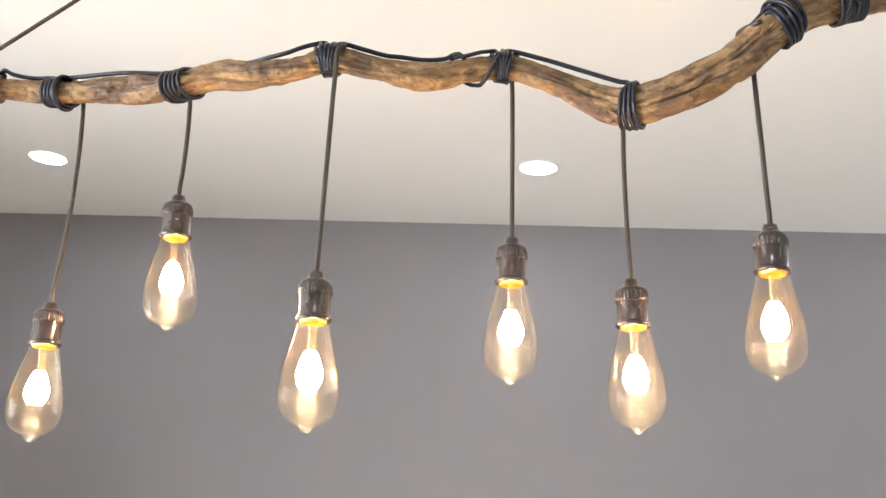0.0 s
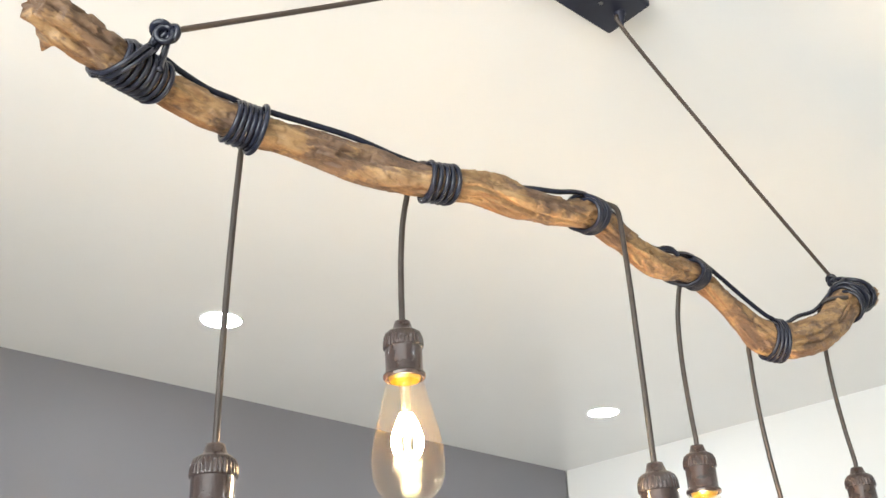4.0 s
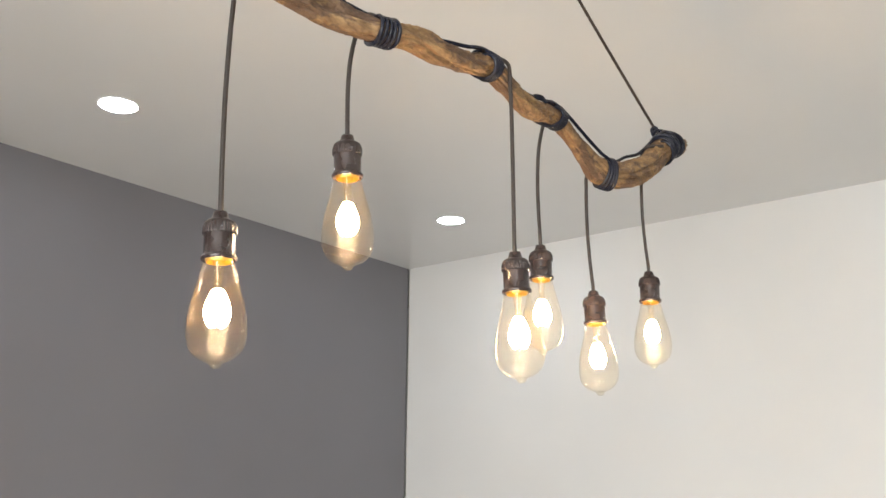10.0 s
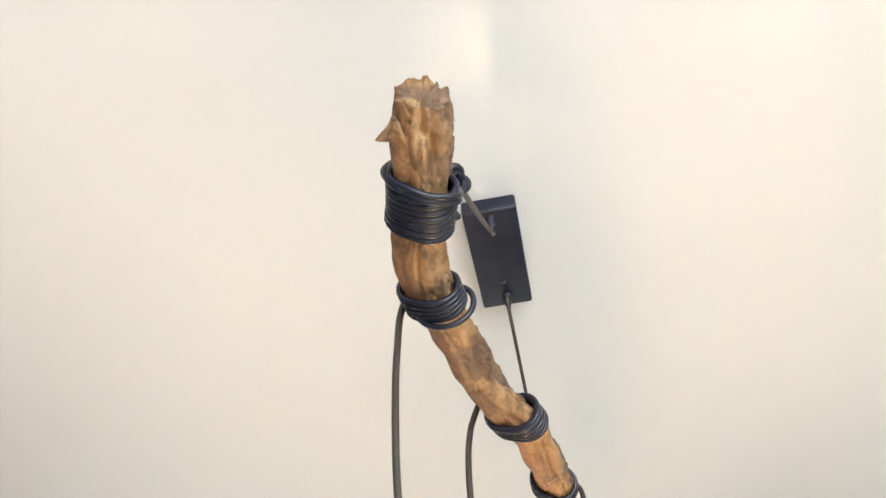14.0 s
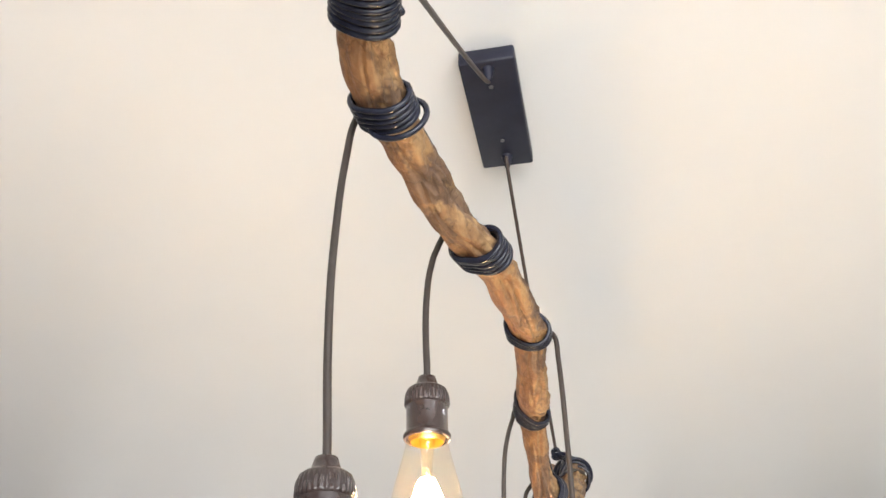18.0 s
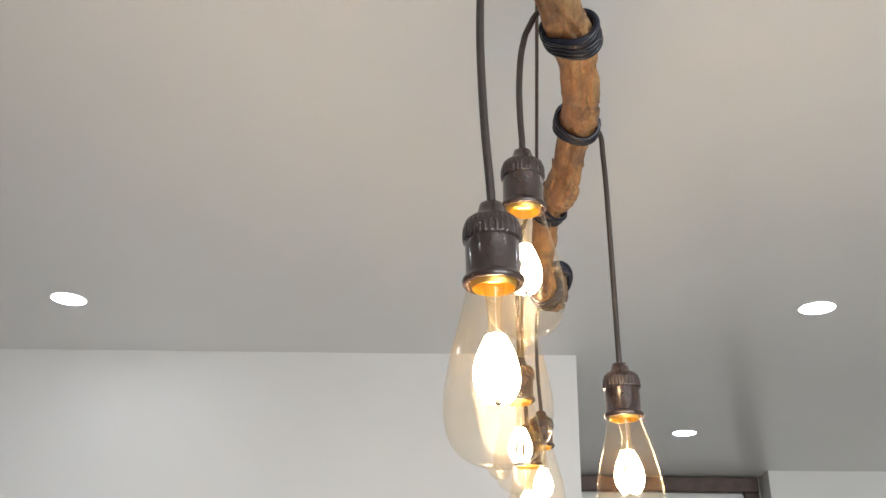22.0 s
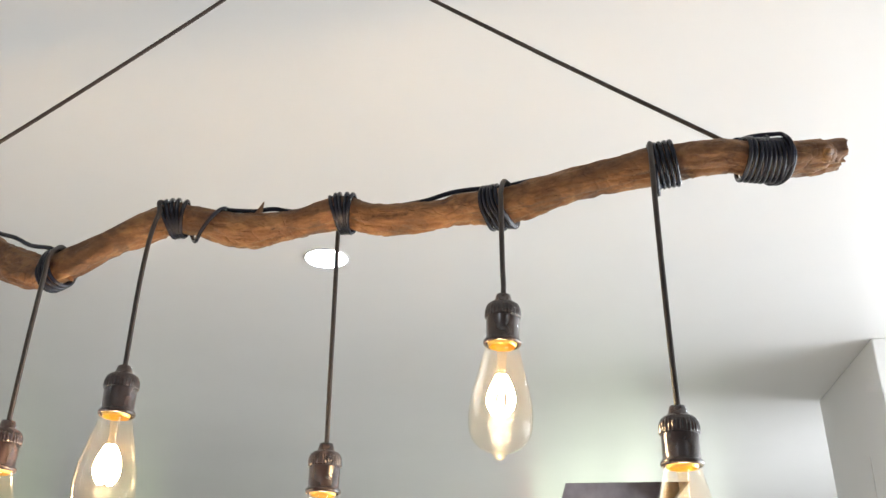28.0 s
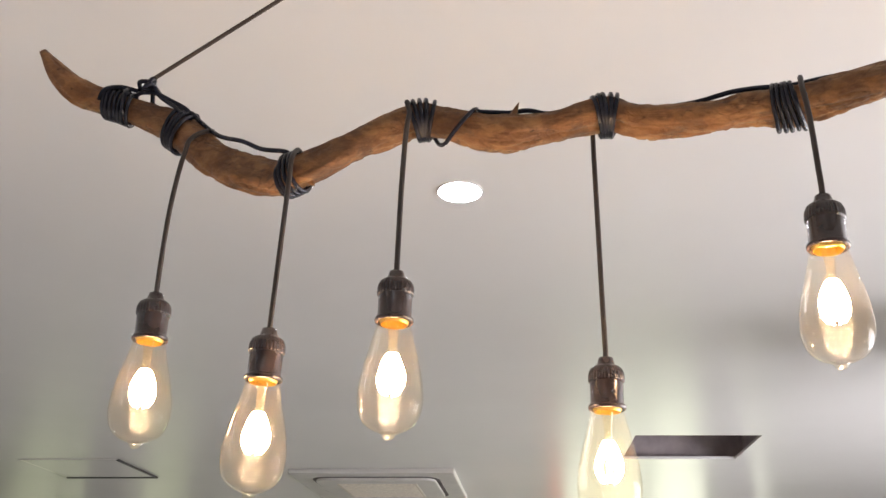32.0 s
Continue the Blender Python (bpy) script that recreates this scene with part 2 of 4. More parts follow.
PLASTIC = plain("white_plastic", (0.62, 0.605, 0.57), 0.4, vary=0.06, scale=9)
GRILLE = plain("beige_grille", (0.72, 0.67, 0.57), 0.5, vary=0.12, scale=40)
VOID = plain("dark_void", (0.13, 0.115, 0.115), 0.85, vary=0.4, scale=6)
BROWNWOOD = plain("dark_brown_wood", (0.085, 0.048, 0.036), 0.42, vary=0.3, scale=14, relief=0.001)
FRAME = plain("pale_aluminium", (0.55, 0.56, 0.56), 0.4, metal=0.3, vary=0.08)
DARKFRAME = plain("dark_mullion", (0.06, 0.065, 0.06), 0.4, vary=0.2)
# dark colour for the shade along a recessed panel's edge
RECESS_SHADE = plain("recess_shade_strip", (0.07, 0.068, 0.066), 0.6, vary=0.15)
HOLLOW = plain("dusty_hollow", (0.36, 0.315, 0.32), 0.85, vary=0.3, scale=6)
THREAD = plain("white_thread", (0.7, 0.69, 0.66), 0.6)

# ---- building helpers ----


def part(name, bm, material, parent=None, label="", smooth=True):
    """Links a bmesh as ONE mesh object under a thing or a part."""
    me = bpy.data.meshes.new(name)
    bmesh.ops.recalc_face_normals(bm, faces=bm.faces)
    for f in bm.faces:
        f.smooth = smooth
    bm.to_mesh(me)
    bm.free()
    me.materials.append(material)
    ob = new(name, me)
    ob.parent = parent
    if label:
        tagged(ob, label)
    return ob


def empty(name, m=None):
    ob = new(name)
    ob.empty_display_size = 0.05
    if m is not None:
        ob.matrix_world = m
    return ob


def box(sx, sy, sz, cx=0, cy=0, cz=0, bevel=0.0, segments=2, m=None):
    bm = bmesh.new()
    bmesh.ops.create_cube(bm, size=1)
    bmesh.ops.scale(bm, vec=(sx, sy, sz), verts=bm.verts)
    if bevel:
        bmesh.ops.bevel(bm, geom=bm.edges[:], offset=bevel, segments=segments, affect="EDGES", profile=0.5)
    bmesh.ops.translate(bm, vec=(cx, cy, cz), verts=bm.verts)
    if m is not None:
        bm.transform(m)
    return bm


def lathe(profile, around=32, cap_start=True, cap_end=True, ribs=0, rib_range=(0, 0), rib_depth=0.0):
    """Turns (radius, z) pairs round z; ribs: fluting between two heights."""
    bm = bmesh.new()
    rings = []
    for r, z in profile:
        ring = []
        for k in range(around):
            a = 2 * math.pi * k / around
            rr = r
            if ribs and rib_range[0] >= z >= rib_range[1]:
                rr = r - rib_depth * (0.5 + 0.5 * math.cos(ribs * a)) ** 2
            ring.append(bm.verts.new((rr * math.cos(a), rr * math.sin(a), z)))
        rings.append(ring)
    for a, b in zip(rings, rings[1:]):
        for k in range(around):
            bm.faces.new((a[k], a[(k + 1) % around], b[(k + 1) % around], b[k]))
    if cap_start:
        bm.faces.new(rings[0])
    if cap_end:
        bm.faces.new(rings[-1][::-1])
    return bm


def smooth_line(points, per=12):
    """A Catmull-Rom line through the points."""
    p = [np.array(q, float) for q in points]
    p = [2 * p[0] - p[1], *p, 2 * p[-1] - p[-2]]
    out = []
    for i in range(1, len(p) - 2):
        a, b, c, d = p[i - 1:i + 3]
        for k in range(per):
            t = k / per
            out.append(0.5 * (2 * b + (c - a) * t + (2 * a - 5 * b + 4 * c - d) * t * t + (3 * b - a - 3 * c + d) * t ** 3))
    out.append(p[-2])
    return out


def tube(points, radius, sides=10, bm=None, taper=None):
    """A round cord along a line of points, with closed ends."""
    bm = bm or bmesh.new()
    pts = [Vector(p) for p in points]
    up, rings = None, []
    for i, p in enumerate(pts):
        d = (pts[min(i + 1, len(pts) - 1)] - pts[max(i - 1, 0)]).normalized()
        if up is None:
            up = d.orthogonal().normalized()
        up = (up - d * up.dot(d)).normalized()
        side = d.cross(up)
        r = radius * (taper(i / (len(pts) - 1)) if taper else 1)
        rings.append([bm.verts.new(p + r * (math.cos(2 * math.pi * k / sides) * up + math.sin(2 * math.pi * k / sides) * side)) for k in range(sides)])
    for a, b in zip(rings, rings[1:]):
        for k in range(sides):
            bm.faces.new((a[k], a[(k + 1) % sides], b[(k + 1) % sides], b[k]))
    bm.faces.new(rings[0][::-1])
    bm.faces.new(rings[-1])
    return bm


def structure(name, bm, material, label, category):
    return tagged(part(name, bm, material, None, smooth=False), label, category, kind="structure")


def wall(name, a, b, thick, material, label, low=0.0, high=None):
    """An upright wall whose visible face runs from a to b; its thickness lies to the left of that way."""
    high = CEIL if high is None else high
    ax, ay = a
    bx, by = b
    length = math.hypot(bx - ax, by - ay)
    m = pose(ax, ay, 0, 0, 0, math.degrees(math.atan2(by - ay, bx - ax)))
    return structure(name, box(length, thick, high - low, length / 2, thick / 2, (high + low) / 2, m=m), material, label, "wall")


# ---- the room ----
CEIL = 2.505
OUTLINE = [(-5.1, 2.6), (-5.1, -13.0), (8.6, -13.0), (8.6, 2.6)]
VENT = [pose(-0.405, -3.71, 0, 0, 0, 5.5) @ Vector((sx * 0.288, sy * 0.285, 0)) for sx, sy in ((-1, -1), (1, -1), (1, 1), (-1, 1))]


def ceiling_mesh():
    bm = bmesh.new()
    edges = []
    for loop in (OUTLINE, [(v.x, v.y) for v in VENT]):
        vs = [bm.verts.new((x, y, CEIL)) for x, y in loop]
        edges += [bm.edges.new((vs[i], vs[(i + 1) % len(vs)])) for i in range(len(vs))]
    bmesh.ops.triangle_fill(bm, edges=edges, use_beauty=True)
    up = bmesh.ops.extrude_face_region(bm, geom=bm.faces[:])
    bmesh.ops.translate(bm, vec=(0, 0, 0.014), verts=[g for g in up["geom"] if isinstance(g, bmesh.types.BMVert)])
    return bm


structure("ceiling", ceiling_mesh(), CEILING, "white satin-painted plasterboard ceiling with a square opening", "ceiling")
plenum = structure("ceiling_void", box(0.7, 0.7, 0.3, 0, 0, 0.15, m=pose(-0.405, -3.71, CEIL + 0.0145, 0, 0, 5.5)), HOLLOW, "dark hollow above the opening in the ceiling", "ceiling void")
me = plenum.data
bm = bmesh.new()
bm.from_mesh(me)
bmesh.ops.delete(bm, geom=[f for f in bm.faces if f.calc_center_median().z < CEIL + 0.02], context="FACES")
bm.to_mesh(me)
bm.free()
structure("floor", box(13.9, 15.8, 0.1, 1.75, -5.2, -0.05), FLOOR, "pale polished floor of the showroom", "floor")

wall("wall_north", (1.966, 1.930), (-1.76, 1.788), -0.12, GREY, "smooth mid-grey painted wall under the white ceiling")
wall("wall_east", (2.000, -0.157), (1.968, 1.925), -0.13, WHITE_DIMMED, "white painted wall that ends in a free edge")
wall("wall_west", (-1.755, 1.79), (-1.70, 0.35), -0.12, WHITE, "white painted side wall meeting the grey wall")
wall("wall_back_north", (-3.4, 2.5), (8.5, 2.5), 0.1, WHITE, "plain white wall closing the room")
wall("wall_outer_west_end", (-3.4, 0.1), (-3.4, 2.5), 0.1, WHITE, "plain white wall closing the room")
wall("wall_outer_west_lintel", (-3.4, -3.5), (-3.4, 0.1), 0.1, WHITE, "white strip of wall above the side window", 2.32)
wall("wall_outer_west_parapet", (-3.4, -3.5), (-3.4, 0.1), 0.1, WHITE, "low white wall under the side window", 0.0, 0.3)
wall("wall_outer_east", (8.5, 2.5), (8.5, -12.9), 0.1, WHITE, "plain white wall closing the room")
wall("wall_passage", (4.085, 2.45), (4.06, -1.30), 0.1, WHITE, "pale wall at the end of the passage")
wall("wall_passage_side", (3.86, -1.285), (3.80, -3.1), 0.26, WHITE, "white wall block beside the brown door frame")
# far side: solid wall, a slanting glazed wall, then solid wall again
wall("wall_far", (8.5, -10.1), (7.9, -10.15), 0.12, WHITE, "white wall beyond the far windows")
wall("wall_far_lintel", (7.9, -10.15), (5.3, -10.35), 0.12, WHITE, "white strip of wall above and below the far window", 2.36)
wall("wall_far_parapet", (7.9, -10.15), (5.3, -10.35), 0.12, WHITE, "white low wall under the far window", 0.0, 0.35)
wall("wall_far_middle", (5.3, -10.35), (0.90, -11.75), 0.12, WHITE, "white far wall of the showroom")
wall("wall_glazed_lintel", (0.90, -11.75), (-1.52, -8.37), 0.10, WHITE, "white strip of wall above the slanting windows", 2.415)
wall("wall_glazed_parapet", (0.90, -11.75), (-1.52, -8.37), 0.10, WHITE, "low white wall under the slanting windows", 0.0, 0.50)
wall("wall_far_west", (-1.52, -8.37), (-4.0, -4.20), 0.12, WHITE, "blue-white shaded far wall")
wall("wall_far_west_end", (-4.0, -4.20), (-3.4, -3.5), 0.12, WHITE, "plain white wall closing the room")


def column(name, x0, y0, sx, sy, turn, label):
    """A square column from floor to ceiling; x0, y0 is the corner at -x, +y before the turn."""
    m = pose(x0, y0, 0, 0, 0, turn)
    return structure(name, box(sx, sy, CEIL, sx / 2, -sy / 2, CEIL / 2, bevel=0.004, m=m), WHITE, label, "column")


column("column_near", -1.72, -1.635, 0.65, 0.60, 2.0, "wide white plastered column with hairline scratches")
column("column_far", -1.315, -7.59, 0.385, 0.40, 5.0, "white column in front of the slanting windows")
column("column_side", 4.43, -7.10, 0.40, 0.42, 3.0, "white square column among the far pendants")


def pane_glass(name, tint):
    """Thin window glass: see-through, with a weak mirror gloss."""
    m, nd, ln, b = nodes_of(name)
    nd.remove(b)
    tr, gl, mx = nd.new("ShaderNodeBsdfTransparent"), nd.new("ShaderNodeBsdfGlossy"), nd.new("ShaderNodeMixShader")
    tr.inputs[0].default_value = (*tint, 1)
    gl.inputs["Roughness"].default_value = 0.02
    mx.inputs[0].default_value = 0.05
    ln.new(tr.outputs[0], mx.inputs[1])
    ln.new(gl.outputs[0], mx.inputs[2])
    ln.new(mx.outputs[0], nd["Material Output"].inputs[0])
    return m


PANE = pane_glass("window_glass", (0.95, 0.98, 0.95))
ORANGE = pane_glass("orange_glass", (1.0, 0.33, 0.10))


def window(name, a, b, low, high, bars, label, orange=()):
    """A glazed opening from a to b: frame rails, mullions at the given fractions, and a pane between each two."""
    ax, ay = a
    bx, by = b
    length = math.hypot(bx - ax, by - ay)
    m = pose(ax, ay, 0, 0, 0, math.degrees(math.atan2(by - ay, bx - ax)))
    w = tagged(empty(name), label, "window", kind="structure")
    for z in (low + 0.02, high - 0.008):
        part("frame_rail", box(length, 0.06, 0.04 if z < 1 else 0.016, length / 2, 0.04, z, 0.003, m=m), DARKFRAME, w, smooth=False)
    for i, f in enumerate(bars):
        x = 0.03 + (length - 0.06) * f
        part("mullion", box(0.06, 0.07, high - low - 0.058, x, 0.04, (low + high) / 2 + 0.011, 0.004, m=m), DARKFRAME if 0 < i < len(bars) - 1 else FRAME, w, smooth=False)
    for i in range(len(bars) - 1):
        x0, x1 = 0.06 + (length - 0.06) * bars[i], (length - 0.06) * bars[i + 1]
        glass = part("pane", box(x1 - x0, 0.006, high - low - 0.058, (x0 + x1) / 2, 0.04, (low + high) / 2 + 0.011, m=m), ORANGE if i in orange else PANE, w, "orange-tinted strip of glass" if i in orange else "clear window pane", smooth=False)
        glass.visible_shadow = False
    return w


window("window_1", (0.90, -11.75), (-1.52, -8.37), 0.50, 2.412, (0, 0.055, 0.125, 0.32, 0.56, 0.80, 1.0), "slanting row of windows with dark mullions and bright daylight", (1,))
window("window_2", (7.9, -10.15), (5.3, -10.35), 0.35, 2.36, (0, 0.33, 0.67, 1), "far row of tall windows bright with daylight")
# unseen opening added to hold the west daylight lamp
window("window_3", (-3.4, -3.5), (-3.4, 0.1), 0.3, 2.32, (0, 0.25, 0.5, 0.75, 1), "unseen row of tall side windows, added for daylight from the west")


def outdoors(name, strength):
    """Bright hazy sky over blurred sunlit greenery."""
    m, nd, ln, b = nodes_of(name)
    nd.remove(b)
    tc, sep, n = nd.new("ShaderNodeTexCoord"), nd.new("ShaderNodeSeparateXYZ"), noise_tex(nd, ln, 1.6, 3)
    ln.new(tc.outputs["Object"], sep.inputs[0])
    wob = nd.new("ShaderNodeMath")
    wob.operation = "MULTIPLY_ADD"
    wob.inputs[1].default_value = 0.9
    ln.new(n.outputs[0], wob.inputs[0])
    ln.new(sep.outputs[2], wob.inputs[2])
    r = ramp(nd, [(0.30, (0.30, 0.42, 0.14)), (0.55, (0.66, 0.86, 0.36)), (0.80, (0.92, 1.0, 0.80)), (0.90, (1.0, 1.0, 1.0))])
    half = nd.new("ShaderNodeMath")
    half.operation = "MULTIPLY"
    half.inputs[1].default_value = 0.36
    ln.new(wob.outputs[0], half.inputs[0])
    ln.new(half.outputs[0], r.inputs[0])
    e = nd.new("ShaderNodeEmission")
    e.inputs["Strength"].default_value = strength
    ln.new(r.outputs[0], e.inputs["Color"])
    ln.new(e.outputs[0], nd["Material Output"].inputs[0])
    return m


OUTDOORS = outdoors("bright_outdoors", 2.2)
SHADY = outdoors("shaded_outdoors", 0.8)


def backdrop(name, a, b, away, material, label):
    """Plain daylight distance behind a window from a to b."""
    ax, ay = a
    bx, by = b
    length = math.hypot(bx - ax, by - ay)
    m = pose(ax, ay, 0, 0, 0, math.degrees(math.atan2(by - ay, bx - ax)))
    return structure(name, box(length + 0.5, 0.02, 2.45, length / 2, away, 1.255, m=m), material, label, "backdrop")


backdrop("backdrop_1", (0.90, -11.75), (-1.52, -8.37), 0.30, OUTDOORS, "bright hazy daylight and greenery outside the slanting windows")
backdrop("backdrop_2", (7.9, -10.15), (5.3, -10.35), 0.34, SHADY, "hazy daylight over greenery outside the far windows")

# ---- driftwood pendant lamp ----
# centre line of the branch from the broken end to the horn end: x, y, z, radius
SPINE = [(-0.562, 0.0670, 2.1170, 0.0178), (-0.525, 0.0750, 2.1100, 0.0190), (-0.480, 0.0840, 2.1052, 0.0171), (-0.430, 0.0964, 2.1064, 0.0173),
         (-0.380, 0.0973, 2.1032, 0.0179), (-0.320, 0.0870, 2.1007, 0.0174), (-0.260, 0.0757, 2.0956, 0.0183), (-0.200, 0.0554, 2.0911, 0.0185),
         (-0.155, 0.0453, 2.0978, 0.0183), (-0.110, 0.0375, 2.0943, 0.0179), (-0.050, 0.0321, 2.1006, 0.0166), (-0.015, 0.0327, 2.1116, 0.0181),
         (0.040, 0.0351, 2.1011, 0.0157), (0.100, 0.0418, 2.0939, 0.0181), (0.160, 0.0479, 2.1068, 0.0157), (0.190, 0.0531, 2.1104, 0.0164),
         (0.250, 0.0543, 2.0887, 0.0149), (0.310, 0.0519, 2.0614, 0.0187), (0.360, 0.0354, 2.0623, 0.0202), (0.430, 0.0241, 2.0952, 0.0204),
         (0.490, 0.0197, 2.1446, 0.0196), (0.550, 0.0333, 2.1710, 0.0150), (0.605, 0.0427, 2.1905, 0.0174), (0.628, 0.0605, 2.2050, 0.0142), (0.648, 0.0822, 2.2328, 0.0035)]
# how far the section is drawn out at a slant, and sideways: x, slant, width
OVAL = [(-0.560, 0.0010, 0.0017), (-0.430, 0.0033, 0.0025), (-0.350, 0.0028, 0.0021), (-0.260, -0.0003, -0.0009), (-0.200, 0.0043, 0.0038),
        (-0.140, -0.0001, 0.0006), (-0.050, 0.0027, 0.0014), (0.100, 0.0029, 0.0006), (0.240, 0.0031, -0.0006), (0.310, -0.0017, -0.0025),
        (0.400, 0.0010, -0.0030), (0.640, -0.0016, -0.0001)]
FINE = np.array(smooth_line(SPINE, 14))


@functools.lru_cache(maxsize=None)
def spine(x):
    """Centre, radius, along, up and side (towards -y) of the branch at x."""
    c = np.array([np.interp(x, FINE[:, 0], FINE[:, k]) for k in range(4)])
    e = 0.004
    a = np.array([np.interp(x + e, FINE[:, 0], FINE[:, k]) - np.interp(x - e, FINE[:, 0], FINE[:, k]) for k in range(3)])
    along = Vector(a).normalized()
    up = (Vector((0, 0, 1)) - along * along.z).normalized()
    return Vector(c[:3]), float(c[3]), along, up, along.cross(up)


@functools.lru_cache(maxsize=None)
def oval(x):
    return [float(np.interp(x, [q[0] for q in OVAL], [q[k] for q in OVAL])) for k in (1, 2)]


def girth(x, angle):
    """Radius of the uneven oval section at x in that direction."""
    c, r, along, up, side = spine(x)
    out = math.cos(angle) * up + math.sin(angle) * side
    slant, width = oval(x)
    return r + slant * 2 * out.y * out.z + width * (out.y ** 2 - out.z ** 2)


def skin(x, angle):
    """Radius of the worn, knotty surface: lumps, long hollows, a few knots and a dry crack."""
    r = girth(x, angle)
    ca, sa = math.cos(angle), math.sin(angle)
    p = Vector((x, 0.045 * ca, 0.045 * sa))
    lump = noise.noise(p * 23) * 0.0016 + noise.noise(p * 48 + Vector((3, 1, 7))) * 0.0017
    ridge = abs(noise.noise(Vector((x * 11, 1.9 * ca, 1.9 * sa))))
    hollow = -0.0042 * max(0.0, 0.24 - ridge) / 0.24
    torn = noise.noise(Vector((x * 62 + 5, 2.0 * ca, 2.0 * sa))) + 0.5 * noise.noise(Vector((x * 125, 4.1 * ca + 3, 4.1 * sa)))
    flake = -0.0014 * min(1.0, max(0.0, (torn - 0.04) / 0.10))
    flake += 0.0007 * noise.noise(Vector((x * 120, 7 * ca, 7 * sa)))
    # long weathered fissures that wander along the grain
    fissure = 0.0
    for x0, x1, a0, turn, depth in ((-0.345, -0.205, 1.95, -2.5, 0.0048), (-0.180, -0.060, 2.5, 3.0, 0.0036), (0.010, 0.120, 2.1, -3.5, 0.0034), (0.210, 0.320, 1.7, 2.0, 0.0034), (0.345, 0.440, 2.3, -2.0, 0.0030), (-0.360, -0.260, 0.9, 2.0, 0.0032)):
        if x0 < x < x1:
            fade = math.sin(math.pi * (x - x0) / (x1 - x0)) ** 0.6
            mid = a0 + turn * (x - x0) + 0.35 * noise.noise(Vector((x * 45, a0, 0)))
            fissure -= depth * fade * math.exp(-(math.remainder(angle - mid, 2 * math.pi) / 0.13) ** 2)
    knots = 0.0
    for kx, ka, size in ((-0.30, 1.7, 0.0030), (-0.235, 2.5, 0.0040), (-0.06, 1.2, 0.0030), (0.075, 3.3, 0.0042), (0.10, 2.5, 0.003), (0.235, 2.2, 0.003), (0.40, 3.9, 0.0035), (-0.42, 3.8, 0.0022)):
        d = ((x - kx) / 0.016) ** 2 + (math.remainder(angle - ka, 2 * math.pi) / 0.55) ** 2
        knots += size * math.exp(-d) - 0.6 * size * math.exp(-d * 9)
    worn = min(1.0, r / 0.018)
    rough = 0.75 + 0.45 * sa
    return max(0.002, r + worn * (0.8 * lump + rough * (hollow + flake) + knots + fissure))


def branch_mesh():
    bm = bmesh.new()
    around, xs = 72, np.linspace(-0.559, -0.49, 60).tolist() + np.linspace(-0.4885, 0.600, 760).tolist() + np.linspace(0.602, 0.648, 26).tolist()
    rings = []
    for x in xs:
        c, r, along, up, side = spine(x)
        ring = []
        for k in range(around):
            a = 2 * math.pi * k / around
            rr, q = skin(x, a), c.copy()
            if x < -0.505:
                # broken end: a torn step all round, a hollow groove in the core, one long crack, uneven fibres
                tear = min(1.0, (-0.505 - x) / 0.05)
                ca, sa = math.cos(a), math.sin(a)
                step = -0.535 - 0.010 * max(0.0, sa) + 0.006 * noise.noise(Vector((4.0, 2.3 * ca, 2.3 * sa))) + 0.003 * noise.noise(Vector((7.0, 8 * ca, 8 * sa)))
                core = min(1.0, max(0.0, (step - x) / 0.003))
                rr *= 1 - core * (0.07 + 0.08 * noise.noise(Vector((x * 60, 2.6 * ca, 2.6 * sa))))
                rr *= 1 - 0.30 * core * math.exp(-(math.remainder(a - 3.25, 2 * math.pi) / 0.24) ** 2)
                rr *= 1 - 0.42 * (1 - core) * min(1.0, tear * 6) * math.exp(-(math.remainder(a - 2.72 - 2 * (x + 0.53), 2 * math.pi) / 0.09) ** 2)
                rr += 0.0010 * tear * noise.noise(Vector((x * 70, 9 * ca, 9 * sa)))
                reach = 0.004 * noise.noise(Vector((2.0, 3.1 * ca, 3.1 * sa))) + 0.0015 * noise.noise(Vector((9.0, 9 * ca, 9 * sa)))
                q -= along * (reach * tear ** 2 + 0.0035 * tear ** 2 * ca)
            ring.append(bm.verts.new(q + rr * (math.cos(a) * up + math.sin(a) * side)))
        rings.append(ring)
    for a, b in zip(rings, rings[1:]):
        for k in range(around):
            bm.faces.new((a[k], a[(k + 1) % around], b[(k + 1) % around], b[k]))
    # torn face of the broken end, hollowed, and the point of the horn
    c, r, along, *_ = spine(xs[0])
    inner = [bm.verts.new(c + along * 0.006 * random.random() + (v.co - c) * 0.6) for v in rings[0]]
    hub = bm.verts.new(c + along * 0.003)
    for k in range(around):
        bm.faces.new((rings[0][k], inner[k], inner[(k + 1) % around], rings[0][(k + 1) % around]))
        bm.faces.new((inner[k], hub, inner[(k + 1) % around]))
    bm.faces.new(rings[-1])
    return bm


def snag(x, angle, length, radius, lean=0.3, point=1.0):
    """A small broken twig standing on the branch; point: how sharply it runs out."""
    c, r, along, up, side = spine(x)
    out = math.cos(angle) * up + math.sin(angle) * side
    base = c + out * (skin(x, angle) - 0.005)
    pts = [base, base + out * length * 0.5 + along * lean * length * 0.3, base + out * (length + 0.004) + along * lean * length]
    return tube(smooth_line(pts, 5), radius, 9, taper=lambda t: max(0.06, 1.3 - 1.25 * t ** (1 / point) + 0.10 * math.sin(9 * t) * (1 - t)))


lamp = tagged(empty("pendant_lamp", pose(0, 0, CEIL)), "crooked driftwood branch pendant with black cords and six lit bulbs", "pendant lamp")
INTO = Matrix.Translation((0, 0, -CEIL))


